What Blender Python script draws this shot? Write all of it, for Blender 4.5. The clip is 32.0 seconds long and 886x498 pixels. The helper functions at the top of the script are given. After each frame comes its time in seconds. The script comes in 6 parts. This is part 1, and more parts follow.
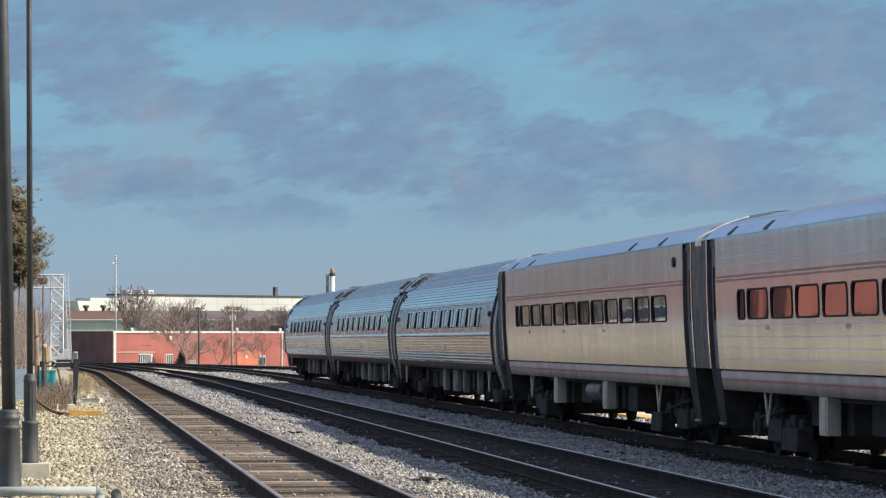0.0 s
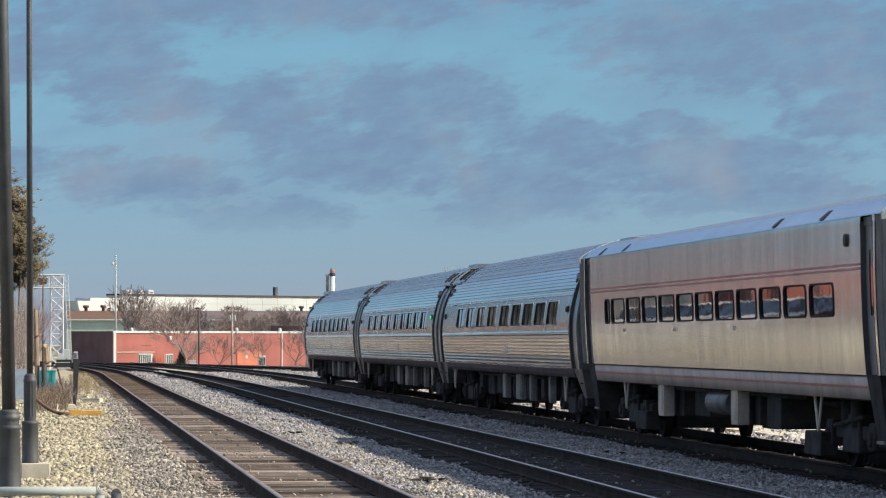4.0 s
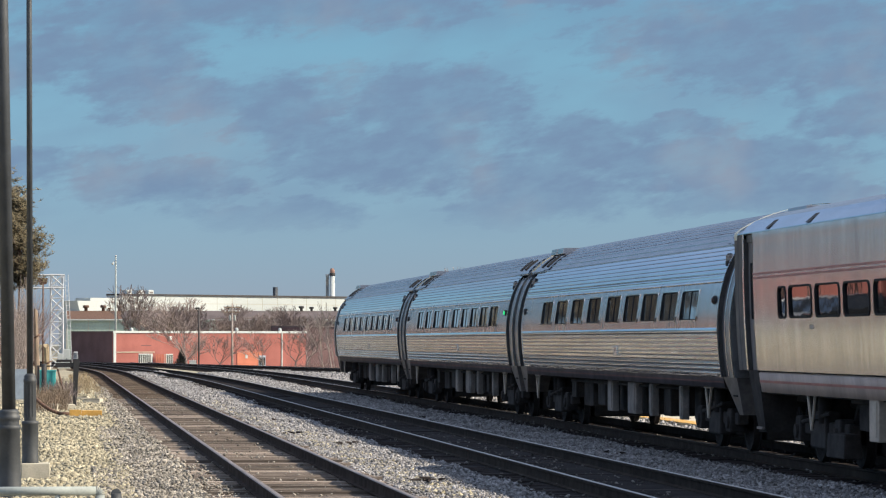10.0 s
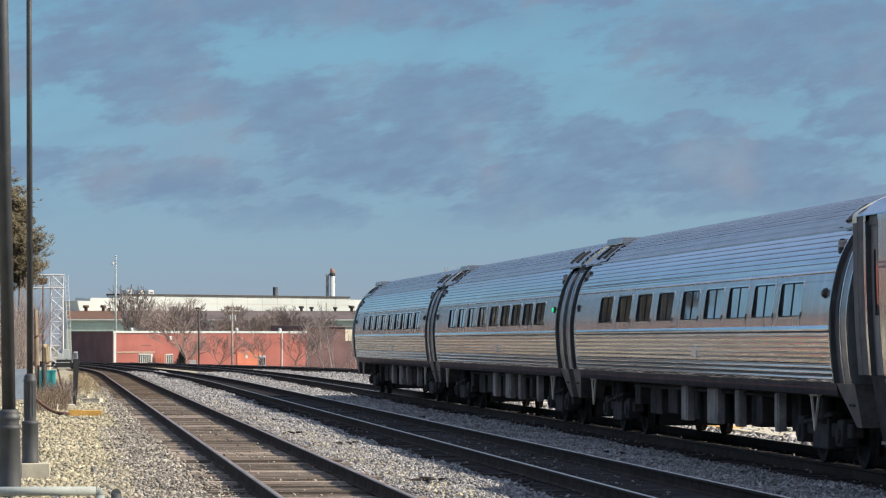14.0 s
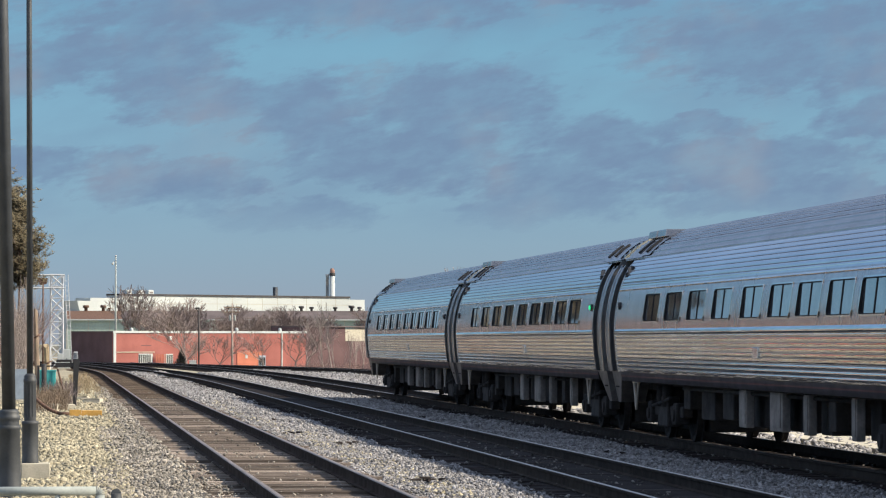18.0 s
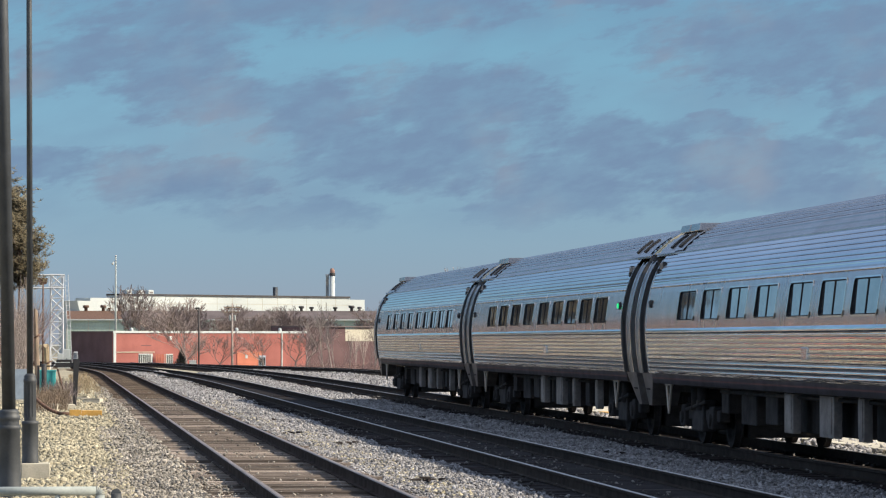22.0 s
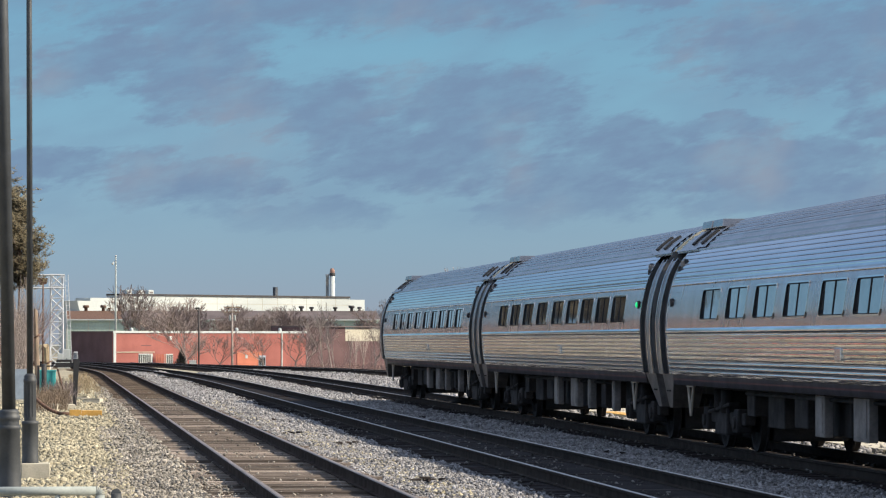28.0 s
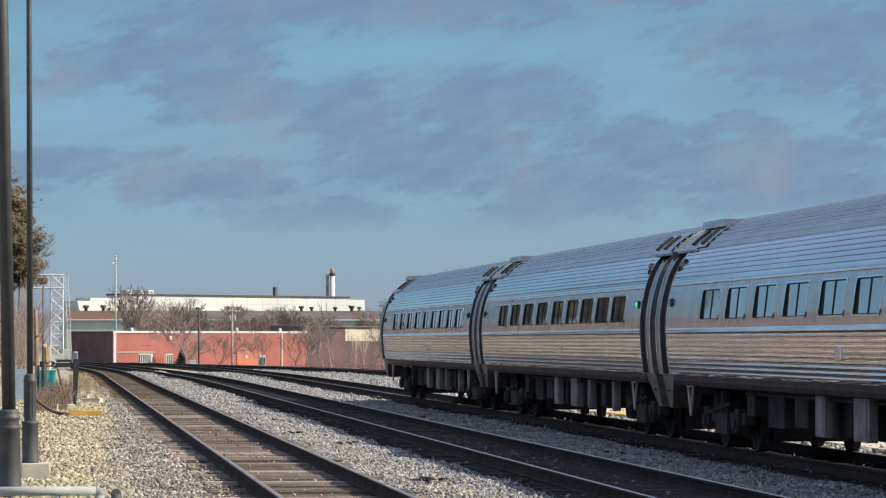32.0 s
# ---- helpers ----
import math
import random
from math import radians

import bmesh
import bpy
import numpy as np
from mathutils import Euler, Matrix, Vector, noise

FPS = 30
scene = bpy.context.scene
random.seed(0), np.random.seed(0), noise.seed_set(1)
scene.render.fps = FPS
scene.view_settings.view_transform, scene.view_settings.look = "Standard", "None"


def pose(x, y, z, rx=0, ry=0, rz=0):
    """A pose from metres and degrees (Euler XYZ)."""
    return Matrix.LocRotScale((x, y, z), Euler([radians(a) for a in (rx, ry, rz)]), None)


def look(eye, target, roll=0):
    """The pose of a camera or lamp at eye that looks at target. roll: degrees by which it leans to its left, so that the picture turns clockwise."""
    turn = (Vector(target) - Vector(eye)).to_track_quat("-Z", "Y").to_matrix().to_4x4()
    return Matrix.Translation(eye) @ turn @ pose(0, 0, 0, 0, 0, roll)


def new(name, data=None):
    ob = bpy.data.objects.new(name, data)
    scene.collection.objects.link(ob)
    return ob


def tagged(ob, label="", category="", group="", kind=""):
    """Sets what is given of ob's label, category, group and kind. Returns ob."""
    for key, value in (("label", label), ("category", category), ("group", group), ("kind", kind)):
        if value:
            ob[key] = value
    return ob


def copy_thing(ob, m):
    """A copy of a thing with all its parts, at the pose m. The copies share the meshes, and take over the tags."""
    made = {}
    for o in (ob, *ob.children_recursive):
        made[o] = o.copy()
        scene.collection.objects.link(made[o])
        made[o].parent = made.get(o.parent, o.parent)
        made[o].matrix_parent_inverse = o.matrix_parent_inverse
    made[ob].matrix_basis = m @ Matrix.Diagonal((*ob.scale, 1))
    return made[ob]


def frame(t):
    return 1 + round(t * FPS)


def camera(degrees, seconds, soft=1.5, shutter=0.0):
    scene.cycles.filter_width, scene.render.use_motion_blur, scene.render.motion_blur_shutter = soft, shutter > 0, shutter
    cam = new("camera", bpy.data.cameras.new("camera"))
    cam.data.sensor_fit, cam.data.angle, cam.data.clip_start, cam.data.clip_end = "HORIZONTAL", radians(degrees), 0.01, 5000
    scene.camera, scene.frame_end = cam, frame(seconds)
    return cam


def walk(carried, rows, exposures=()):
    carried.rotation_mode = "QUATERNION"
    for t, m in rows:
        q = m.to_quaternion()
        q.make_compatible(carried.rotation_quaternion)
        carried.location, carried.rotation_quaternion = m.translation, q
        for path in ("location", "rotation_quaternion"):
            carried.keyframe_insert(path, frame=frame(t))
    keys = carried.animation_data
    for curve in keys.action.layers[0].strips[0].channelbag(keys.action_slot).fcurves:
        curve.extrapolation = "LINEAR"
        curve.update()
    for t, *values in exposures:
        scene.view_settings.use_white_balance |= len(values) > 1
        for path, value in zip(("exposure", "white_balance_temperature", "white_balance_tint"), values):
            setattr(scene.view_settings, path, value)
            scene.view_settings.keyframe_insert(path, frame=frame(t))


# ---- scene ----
cam = camera(14.425, 32.0, soft=1.2)
STAND = pose(0, 0, 1.774, 91.5017, 0, -6.309)
walk(cam, [(0.0, STAND), (32.0, STAND)], [(0, 0.82), (6, 0.80), (12, 0.77), (20, 0.76), (32, 0.76)])

# ---------------------------------------------------------------- light
SUN_EL, SUN_AZ = 35.7, 105.0          # degrees; azimuth clockwise from +y
world = bpy.data.worlds.new("world")
scene.world = world
world.use_nodes = True
wt = world.node_tree
wt.nodes.clear()
sky = wt.nodes.new("ShaderNodeTexSky")
sky.sky_type, sky.sun_disc = "NISHITA", False
sky.sun_elevation, sky.sun_rotation = radians(SUN_EL), radians(SUN_AZ)
sky.air_density, sky.dust_density, sky.ozone_density = 0.45, 0.0, 4.0
bg = wt.nodes.new("ShaderNodeBackground")
bg.inputs["Strength"].default_value = 0.062
wo = wt.nodes.new("ShaderNodeOutputWorld")
# winter haze along the horizon, and broken cloud higher up
wtc = wt.nodes.new("ShaderNodeTexCoord")
wsp = wt.nodes.new("ShaderNodeSeparateXYZ")
wt.links.new(wtc.outputs["Generated"], wsp.inputs[0])
low = wt.nodes.new("ShaderNodeMapRange")
low.inputs["From Min"].default_value, low.inputs["From Max"].default_value = 0.005, 0.082
wt.links.new(wsp.outputs["Z"], low.inputs["Value"])
tint = wt.nodes.new("ShaderNodeMix")
tint.data_type = "RGBA"
tint.inputs["A"].default_value, tint.inputs["B"].default_value = (0.635, 0.545, 0.58, 1), (1.07, 1.2, 0.94, 1)
wt.links.new(low.outputs[0], tint.inputs["Factor"])
deep = wt.nodes.new("ShaderNodeMapRange")
deep.inputs["From Min"].default_value, deep.inputs["From Max"].default_value = 0.095, 0.16
wt.links.new(wsp.outputs["Z"], deep.inputs["Value"])
blue = wt.nodes.new("ShaderNodeMix")
blue.data_type = "RGBA"
blue.inputs["B"].default_value = (1.27, 1.33, 1.24, 1)
wt.links.new(deep.outputs[0], blue.inputs["Factor"])
wt.links.new(tint.outputs["Result"], blue.inputs["A"])
hazed = wt.nodes.new("ShaderNodeMix")
hazed.data_type, hazed.blend_type = "RGBA", "MULTIPLY"
hazed.inputs["Factor"].default_value = 1.0
wt.links.new(sky.outputs[0], hazed.inputs["A"])
wt.links.new(blue.outputs["Result"], hazed.inputs["B"])
puff = wt.nodes.new("ShaderNodeTexNoise")
puff.inputs["Scale"].default_value, puff.inputs["Detail"].default_value = 5.0, 5
wt.links.new(wtc.outputs["Generated"], puff.inputs["Vector"])
pm = wt.nodes.new("ShaderNodeMapRange")
pm.interpolation_type = "SMOOTHSTEP"
pm.inputs["From Min"].default_value, pm.inputs["From Max"].default_value = 0.38, 0.6
wt.links.new(puff.outputs["Fac"], pm.inputs["Value"])
high = wt.nodes.new("ShaderNodeMapRange")
high.inputs["From Min"].default_value, high.inputs["From Max"].default_value = 0.125, 0.42
wt.links.new(wsp.outputs["Z"], high.inputs["Value"])
pf = wt.nodes.new("ShaderNodeMath")
pf.operation = "MULTIPLY"
wt.links.new(pm.outputs[0], pf.inputs[0])
wt.links.new(high.outputs[0], pf.inputs[1])
clouded = wt.nodes.new("ShaderNodeMix")
clouded.data_type = "RGBA"
clouded.inputs["B"].default_value = (7.4, 8.7, 11.2, 1)
wt.links.new(pf.outputs[0], clouded.inputs["Factor"])
wt.links.new(hazed.outputs["Result"], clouded.inputs["A"])
wt.links.new(clouded.outputs["Result"], bg.inputs[0])
wt.links.new(bg.outputs[0], wo.inputs[0])

sun = new("sun", bpy.data.lights.new("sun", "SUN"))
sun.data.energy, sun.data.angle, sun.data.color = 4.7, radians(0.6), (1.0, 0.89, 0.72)
sd = Vector((math.sin(radians(SUN_AZ)) * math.cos(radians(SUN_EL)), math.cos(radians(SUN_AZ)) * math.cos(radians(SUN_EL)), math.sin(radians(SUN_EL))))
sun.matrix_world = look(sd * 300, (0, 0, 0))

# ---------------------------------------------------------------- materials


def material(name, base, rough=0.6, metal=0.0, var=0.25, scale=6.0, fine=60.0, bump=0.0, bump_scale=40.0, spec=0.5, stretch=(1, 1, 1), tint=None, island=0.0, piece=0.0):
    """A procedural surface: base colour with variation at two scales, and fine relief."""
    m = bpy.data.materials.new(name)
    m.use_nodes = True
    nt = m.node_tree
    b = nt.nodes["Principled BSDF"]
    b.inputs["Roughness"].default_value, b.inputs["Metallic"].default_value = rough, metal
    b.inputs["Specular IOR Level"].default_value = spec
    tc = nt.nodes.new("ShaderNodeTexCoord")
    mp = nt.nodes.new("ShaderNodeMapping")
    mp.inputs["Scale"].default_value = stretch
    nt.links.new(tc.outputs["Object"], mp.inputs[0])
    n1, n2 = nt.nodes.new("ShaderNodeTexNoise"), nt.nodes.new("ShaderNodeTexNoise")
    n1.inputs["Scale"].default_value, n1.inputs["Detail"].default_value = scale, 4
    n2.inputs["Scale"].default_value, n2.inputs["Detail"].default_value = fine, 2
    for n in (n1, n2):
        nt.links.new(mp.outputs[0], n.inputs["Vector"])
    mix = nt.nodes.new("ShaderNodeMix")
    mix.data_type = "RGBA"
    other = tint or tuple(c * (1 - var) for c in base)
    mix.inputs["A"].default_value = (*[min(1, c * (1 + var * 0.5)) for c in base], 1)
    mix.inputs["B"].default_value = (*other, 1)
    ramp = nt.nodes.new("ShaderNodeMapRange")
    ramp.inputs["From Min"].default_value, ramp.inputs["From Max"].default_value = 0.3, 0.7
    nt.links.new(n1.outputs["Fac"], ramp.inputs["Value"])
    nt.links.new(ramp.outputs[0], mix.inputs["Factor"])
    hsv = nt.nodes.new("ShaderNodeHueSaturation")
    nt.links.new(mix.outputs["Result"], hsv.inputs["Color"])
    val = nt.nodes.new("ShaderNodeMath")
    val.operation = "MULTIPLY_ADD"
    nt.links.new(n2.outputs["Fac"], val.inputs[0])
    val.inputs[1].default_value, val.inputs[2].default_value = var * 1.6, 1 - var * 0.8
    last = val.outputs[0]
    for amount, source in ((island, "geo"), (piece, "obj")):
        if amount:
            if source == "geo":
                out = nt.nodes.new("ShaderNodeNewGeometry").outputs["Random Per Island"]
            else:
                out = nt.nodes.new("ShaderNodeObjectInfo").outputs["Random"]
            k = nt.nodes.new("ShaderNodeMath")
            k.operation = "MULTIPLY_ADD"
            nt.links.new(out, k.inputs[0])
            k.inputs[1].default_value, k.inputs[2].default_value = amount, 1 - amount / 2
            k2 = nt.nodes.new("ShaderNodeMath")
            k2.operation = "MULTIPLY"
            nt.links.new(last, k2.inputs[0])
            nt.links.new(k.outputs[0], k2.inputs[1])
            last = k2.outputs[0]
    nt.links.new(last, hsv.inputs["Value"])
    nt.links.new(hsv.outputs[0], b.inputs["Base Color"])
    rr = nt.nodes.new("ShaderNodeMapRange")
    rr.inputs["To Min"].default_value, rr.inputs["To Max"].default_value = max(0.02, rough * 0.8), min(1, rough * 1.2)
    nt.links.new(n1.outputs["Fac"], rr.inputs["Value"])
    nt.links.new(rr.outputs[0], b.inputs["Roughness"])
    if bump:
        n3 = nt.nodes.new("ShaderNodeTexNoise")
        n3.inputs["Scale"].default_value, n3.inputs["Detail"].default_value = bump_scale, 3
        nt.links.new(mp.outputs[0], n3.inputs["Vector"])
        bp = nt.nodes.new("ShaderNodeBump")
        bp.inputs["Strength"].default_value, bp.inputs["Distance"].default_value = bump, 0.02
        nt.links.new(n3.outputs["Fac"], bp.inputs["Height"])
        nt.links.new(bp.outputs[0], b.inputs["Normal"])
    return m


def glowing(name, colour, strength):
    m = bpy.data.materials.new(name)
    m.use_nodes = True
    b = m.node_tree.nodes["Principled BSDF"]
    b.inputs["Base Color"].default_value = (*colour, 1)
    b.inputs["Emission Color"].default_value, b.inputs["Emission Strength"].default_value = (*colour, 1), strength
    return m


STEEL = material("stainless_steel", (0.95, 0.945, 0.9), 0.1, 1.0, 0.26, 1.2, 9.0, 0.13, 4.0, stretch=(1, 0.3, 4))
STEEL_R = material("bright_ribbed_steel", (0.83, 0.79, 0.75), 0.1, 1.0, 0.12, 1.2, 9.0, 0.05, 3.0, stretch=(1, 0.5, 2))
BAND = material("dull_window_panel", (0.62, 0.55, 0.53), 0.26, 1.0, 0.2, 1.6, 8.0, 0.34, 2.2, stretch=(1, 1.8, 0.18))
SATIN = material("satin_steel_panel", (0.74, 0.77, 0.83), 0.18, 1.0, 0.24, 1.6, 7.0, 0.22, 2.2, stretch=(1, 1.9, 0.2))
ROOF = material("steel_roof", (0.41, 0.375, 0.35), 0.24, 1.0, 0.16, 0.8, 8.0, 0.08, 3.0)
POST = material("worn_steel_post", (0.3, 0.295, 0.3), 0.4, 0.9, 0.3, 3.0, 30.0)
DARK = material("dark_underframe", (0.036, 0.032, 0.031), 0.85, 0.0, 0.45, 3.0, 25.0, 0.2, 20.0, spec=0.2)
GREYBOX = material("dusty_grey_equipment", (0.235, 0.21, 0.195), 0.65, 0.0, 0.35, 3.0, 20.0, 0.1, 15.0, spec=0.2)
WELL = material("grimy_well_steel", (0.16, 0.15, 0.15), 0.45, 0.5, 0.4, 3.0, 20.0)
EDGE = material("bright_door_edge", (0.72, 0.7, 0.69), 0.25, 1.0, 0.3, 2.0, 12.0)
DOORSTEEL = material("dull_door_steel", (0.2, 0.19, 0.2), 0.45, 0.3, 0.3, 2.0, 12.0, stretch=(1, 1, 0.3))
CURTAIN = material("grey_brown_diaphragm", (0.105, 0.095, 0.09), 0.7, 0.0, 0.35, 3.0, 20.0)
FAIRING_LIT = material("sunlit_cream_fairing", (0.74, 0.68, 0.52), 0.5, 0.0, 0.2, 2.0, 12.0)
SILL = material("dark_blue_sill", (0.05, 0.045, 0.06), 0.5, 0.0, 0.3, 2.0, 20.0)
SILLRED = material("dark_red_stripe", (0.1, 0.03, 0.035), 0.5, 0.0, 0.3, 2.0, 20.0)
SKIRT = material("dull_skirt_paint", (0.44, 0.355, 0.315), 0.6, 0.0, 0.25, 1.0, 8.0, stretch=(1, 2, 0.4), spec=0.2)
PILLAR = material("dull_aluminium_box", (0.45, 0.39, 0.33), 0.55, 0.2, 0.25, 3.0, 20.0, spec=0.2)
REDLINE = material("faded_red_stripe", (0.36, 0.14, 0.125), 0.5, 0.0, 0.2, 2.0, 20.0)
RUBBER = material("black_rubber", (0.02, 0.02, 0.021), 0.8, 0.0, 0.3, 5.0, 40.0, spec=0.2)
GROOVE_SHADE = material("groove_shade", (0.24, 0.25, 0.28), 0.5, 0.2, 0.3, 1.0, 12.0)
JAMB = material("dark_door_jamb", (0.07, 0.07, 0.072), 0.5, 0.3, 0.3, 4.0, 30.0)
GANGWAY_LIT = material("sunlit_tan_fairing", (0.72, 0.58, 0.33), 0.6, 0.0, 0.35, 2.0, 12.0)
DOORSHADE = material("shaded_grey_door", (0.09, 0.09, 0.1), 0.5, 0.1, 0.3, 2.0, 20.0)
GLASS = material("tinted_window_glass", (0.012, 0.013, 0.015), 0.02, 0.0, 0.2, 2.0, 10.0, 0.05, 1.6, spec=0.75)
WHEEL = material("worn_wheel_steel", (0.03, 0.027, 0.026), 0.85, 0.0, 0.4, 6.0, 40.0, spec=0.12)
RAILTOP = material("polished_rail_head", (0.36, 0.33, 0.31), 0.42, 1.0, 0.15, 5.0, 50.0)
RAILSIDE = material("rusty_rail_web", (0.034, 0.026, 0.021), 0.95, 0.0, 0.35, 4.0, 40.0, 0.2, 30.0, spec=0.12)
TIE = material("weathered_tie_wood", (0.33, 0.272, 0.23), 0.9, 0.0, 0.35, 3.0, 60.0, 0.4, 50.0, stretch=(0.4, 3, 3), piece=0.9, spec=0.05)


def drift_along(m, scale, low, high):
    """Tone that changes from piece to piece along the line."""
    nt = m.node_tree
    bsdf = nt.nodes["Principled BSDF"]
    was = bsdf.inputs["Base Color"].links[0].from_socket
    info = nt.nodes.new("ShaderNodeObjectInfo")
    n = nt.nodes.new("ShaderNodeTexNoise")
    n.inputs["Scale"].default_value, n.inputs["Detail"].default_value = scale, 3
    nt.links.new(info.outputs["Location"], n.inputs["Vector"])
    r = nt.nodes.new("ShaderNodeMapRange")
    r.inputs["From Min"].default_value, r.inputs["From Max"].default_value = 0.35, 0.65
    r.inputs["To Min"].default_value, r.inputs["To Max"].default_value = low, high
    nt.links.new(n.outputs["Fac"], r.inputs["Value"])
    h = nt.nodes.new("ShaderNodeHueSaturation")
    nt.links.new(r.outputs[0], h.inputs["Value"])
    nt.links.new(was, h.inputs["Color"])
    nt.links.new(h.outputs[0], bsdf.inputs["Base Color"])


drift_along(TIE, 0.45, 0.45, 1.3)
DIRT = material("packed_brown_dirt", (0.085, 0.07, 0.058), 0.95, 0.0, 0.45, 1.2, 25.0, 0.5, 30.0, spec=0.05)
DIRT_D = material("oil_soaked_dirt", (0.024, 0.021, 0.022), 0.95, 0.0, 0.45, 0.9, 25.0, 0.4, 30.0, spec=0.05)
# lighter copy of RAILSIDE: the siding's sun is put into its web colour
RAILSUNLIT = material("sunlit_rusty_rail", (0.06, 0.047, 0.041), 1.0, 0.0, 0.4, 3.0, 40.0, 0.2, 30.0, spec=0.03)
RAILDULL = material("dull_brown_rail_head", (0.2, 0.17, 0.155), 0.55, 0.25, 0.3, 2.0, 40.0, stretch=(1, 0.3, 1))
TIEFAR = material("far_tie_wood", (0.17, 0.13, 0.1), 0.9, 0.0, 0.35, 3.0, 60.0, 0.4, 50.0, stretch=(0.4, 3, 3), island=0.5, spec=0.05)
STONE_Y = material("limestone_ballast", (0.365, 0.328, 0.238), 0.9, 0.0, 0.3, 0.6, 30.0, 0.2, 60.0, island=0.65, spec=0.05)
# grey ballast in two tones: STONE_M warmed for sun, STONE_G for train-shaded strips
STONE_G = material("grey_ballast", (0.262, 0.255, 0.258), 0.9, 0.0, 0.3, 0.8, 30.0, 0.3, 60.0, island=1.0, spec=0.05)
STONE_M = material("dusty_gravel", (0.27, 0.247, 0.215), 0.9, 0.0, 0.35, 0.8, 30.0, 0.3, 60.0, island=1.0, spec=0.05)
STONE_D = material("oily_ballast", (0.17, 0.16, 0.15), 0.85, 0.0, 0.35, 0.8, 30.0, 0.3, 60.0, island=1.0, spec=0.05)
TIE_D = material("oil_stained_tie", (0.045, 0.038, 0.037), 0.85, 0.0, 0.35, 3.0, 60.0, 0.4, 50.0, stretch=(0.4, 3, 3), piece=0.7, spec=0.05)
ROOF_F = material("smooth_coach_roof", (0.53, 0.56, 0.61), 0.16, 1.0, 0.12, 0.8, 6.0, 0.05, 2.0)
GLASS_R = material("coated_coach_glass", (0.345, 0.35, 0.38), 0.04, 0.85, 0.2, 2.0, 10.0, 0.06, 2.0)
GROUND = material("gravel_ground", (0.34, 0.31, 0.235), 0.95, 0.0, 0.35, 0.25, 14.0, 0.9, 16.0, spec=0.05)


def soil_beyond(m):
    """Dull winter soil and dead grass away from the ballast."""
    nt = m.node_tree
    bsdf = nt.nodes["Principled BSDF"]
    was = bsdf.inputs["Base Color"].links[0].from_socket
    tc = nt.nodes.new("ShaderNodeTexCoord")
    sp = nt.nodes.new("ShaderNodeSeparateXYZ")
    nt.links.new(tc.outputs["Object"], sp.inputs[0])
    n = nt.nodes.new("ShaderNodeTexNoise")
    n.inputs["Scale"].default_value, n.inputs["Detail"].default_value = 0.35, 4
    nt.links.new(tc.outputs["Object"], n.inputs["Vector"])
    k = nt.nodes.new("ShaderNodeMath")
    k.operation = "MULTIPLY_ADD"
    nt.links.new(n.outputs["Fac"], k.inputs[0])
    k.inputs[1].default_value = 5.0
    verge = nt.nodes.new("ShaderNodeMapRange")
    verge.inputs["From Min"].default_value, verge.inputs["From Max"].default_value = 112, 138
    verge.inputs["To Max"].default_value = -3.5
    nt.links.new(sp.outputs["Y"], verge.inputs["Value"])
    shift = nt.nodes.new("ShaderNodeMath")
    nt.links.new(sp.outputs["X"], shift.inputs[0])
    nt.links.new(verge.outputs[0], shift.inputs[1])
    nt.links.new(shift.outputs[0], k.inputs[2])
    edge = nt.nodes.new("ShaderNodeMapRange")
    edge.inputs["From Min"].default_value, edge.inputs["From Max"].default_value = -11.5, -10.0
    edge.inputs["To Min"].default_value, edge.inputs["To Max"].default_value = 1.0, 0.0
    nt.links.new(k.outputs[0], edge.inputs["Value"])
    n2 = nt.nodes.new("ShaderNodeTexNoise")
    n2.inputs["Scale"].default_value, n2.inputs["Detail"].default_value = 2.5, 5
    nt.links.new(tc.outputs["Object"], n2.inputs["Vector"])
    soil = nt.nodes.new("ShaderNodeMix")
    soil.data_type = "RGBA"
    soil.inputs["A"].default_value, soil.inputs["B"].default_value = (0.19, 0.165, 0.112, 1), (0.36, 0.315, 0.205, 1)
    nt.links.new(n2.outputs["Fac"], soil.inputs["Factor"])
    mix = nt.nodes.new("ShaderNodeMix")
    mix.data_type = "RGBA"
    nt.links.new(edge.outputs[0], mix.inputs["Factor"])
    nt.links.new(was, mix.inputs["A"])
    nt.links.new(soil.outputs["Result"], mix.inputs["B"])
    nt.links.new(mix.outputs["Result"], bsdf.inputs["Base Color"])


soil_beyond(GROUND)
LAMPPAINT = material("dark_green_lamp_paint", (0.05, 0.055, 0.06), 0.6, 0.0, 0.3, 4.0, 40.0, 0.05, 60.0)
CONCRETE = material("pale_concrete", (0.48, 0.44, 0.35), 0.9, 0.0, 0.25, 4.0, 50.0, 0.2, 60.0)
GALV = material("galvanised_pipe", (0.31, 0.34, 0.325), 0.75, 0.0, 0.2, 6.0, 60.0)
BRICK = material("red_brick_wall", (0.31, 0.103, 0.086), 0.9, 0.0, 0.22, 0.35, 6.0, 0.2, 10.0)
BRICK_DK = material("maroon_siding", (0.115, 0.062, 0.064), 0.85, 0.0, 0.25, 0.4, 6.0)
WHITE = material("white_cladding", (0.48, 0.51, 0.5), 0.7, 0.0, 0.1, 0.08, 2.0)
PALEGREEN = material("pale_green_cladding", (0.36, 0.44, 0.38), 0.7, 0.0, 0.2, 0.2, 3.0)
DKROOF = material("dark_roofing", (0.06, 0.055, 0.055), 0.85, 0.0, 0.3, 0.3, 3.0)
TANROOF = material("tan_roofing", (0.115, 0.09, 0.088), 0.85, 0.0, 0.3, 0.2, 2.0)
CARWHITE = material("white_car_paint", (0.75, 0.75, 0.74), 0.25, 0.0, 0.05, 1.0, 10.0)
CARDARK = material("black_car_paint", (0.02, 0.021, 0.024), 0.2, 0.0, 0.1, 1.0, 10.0)
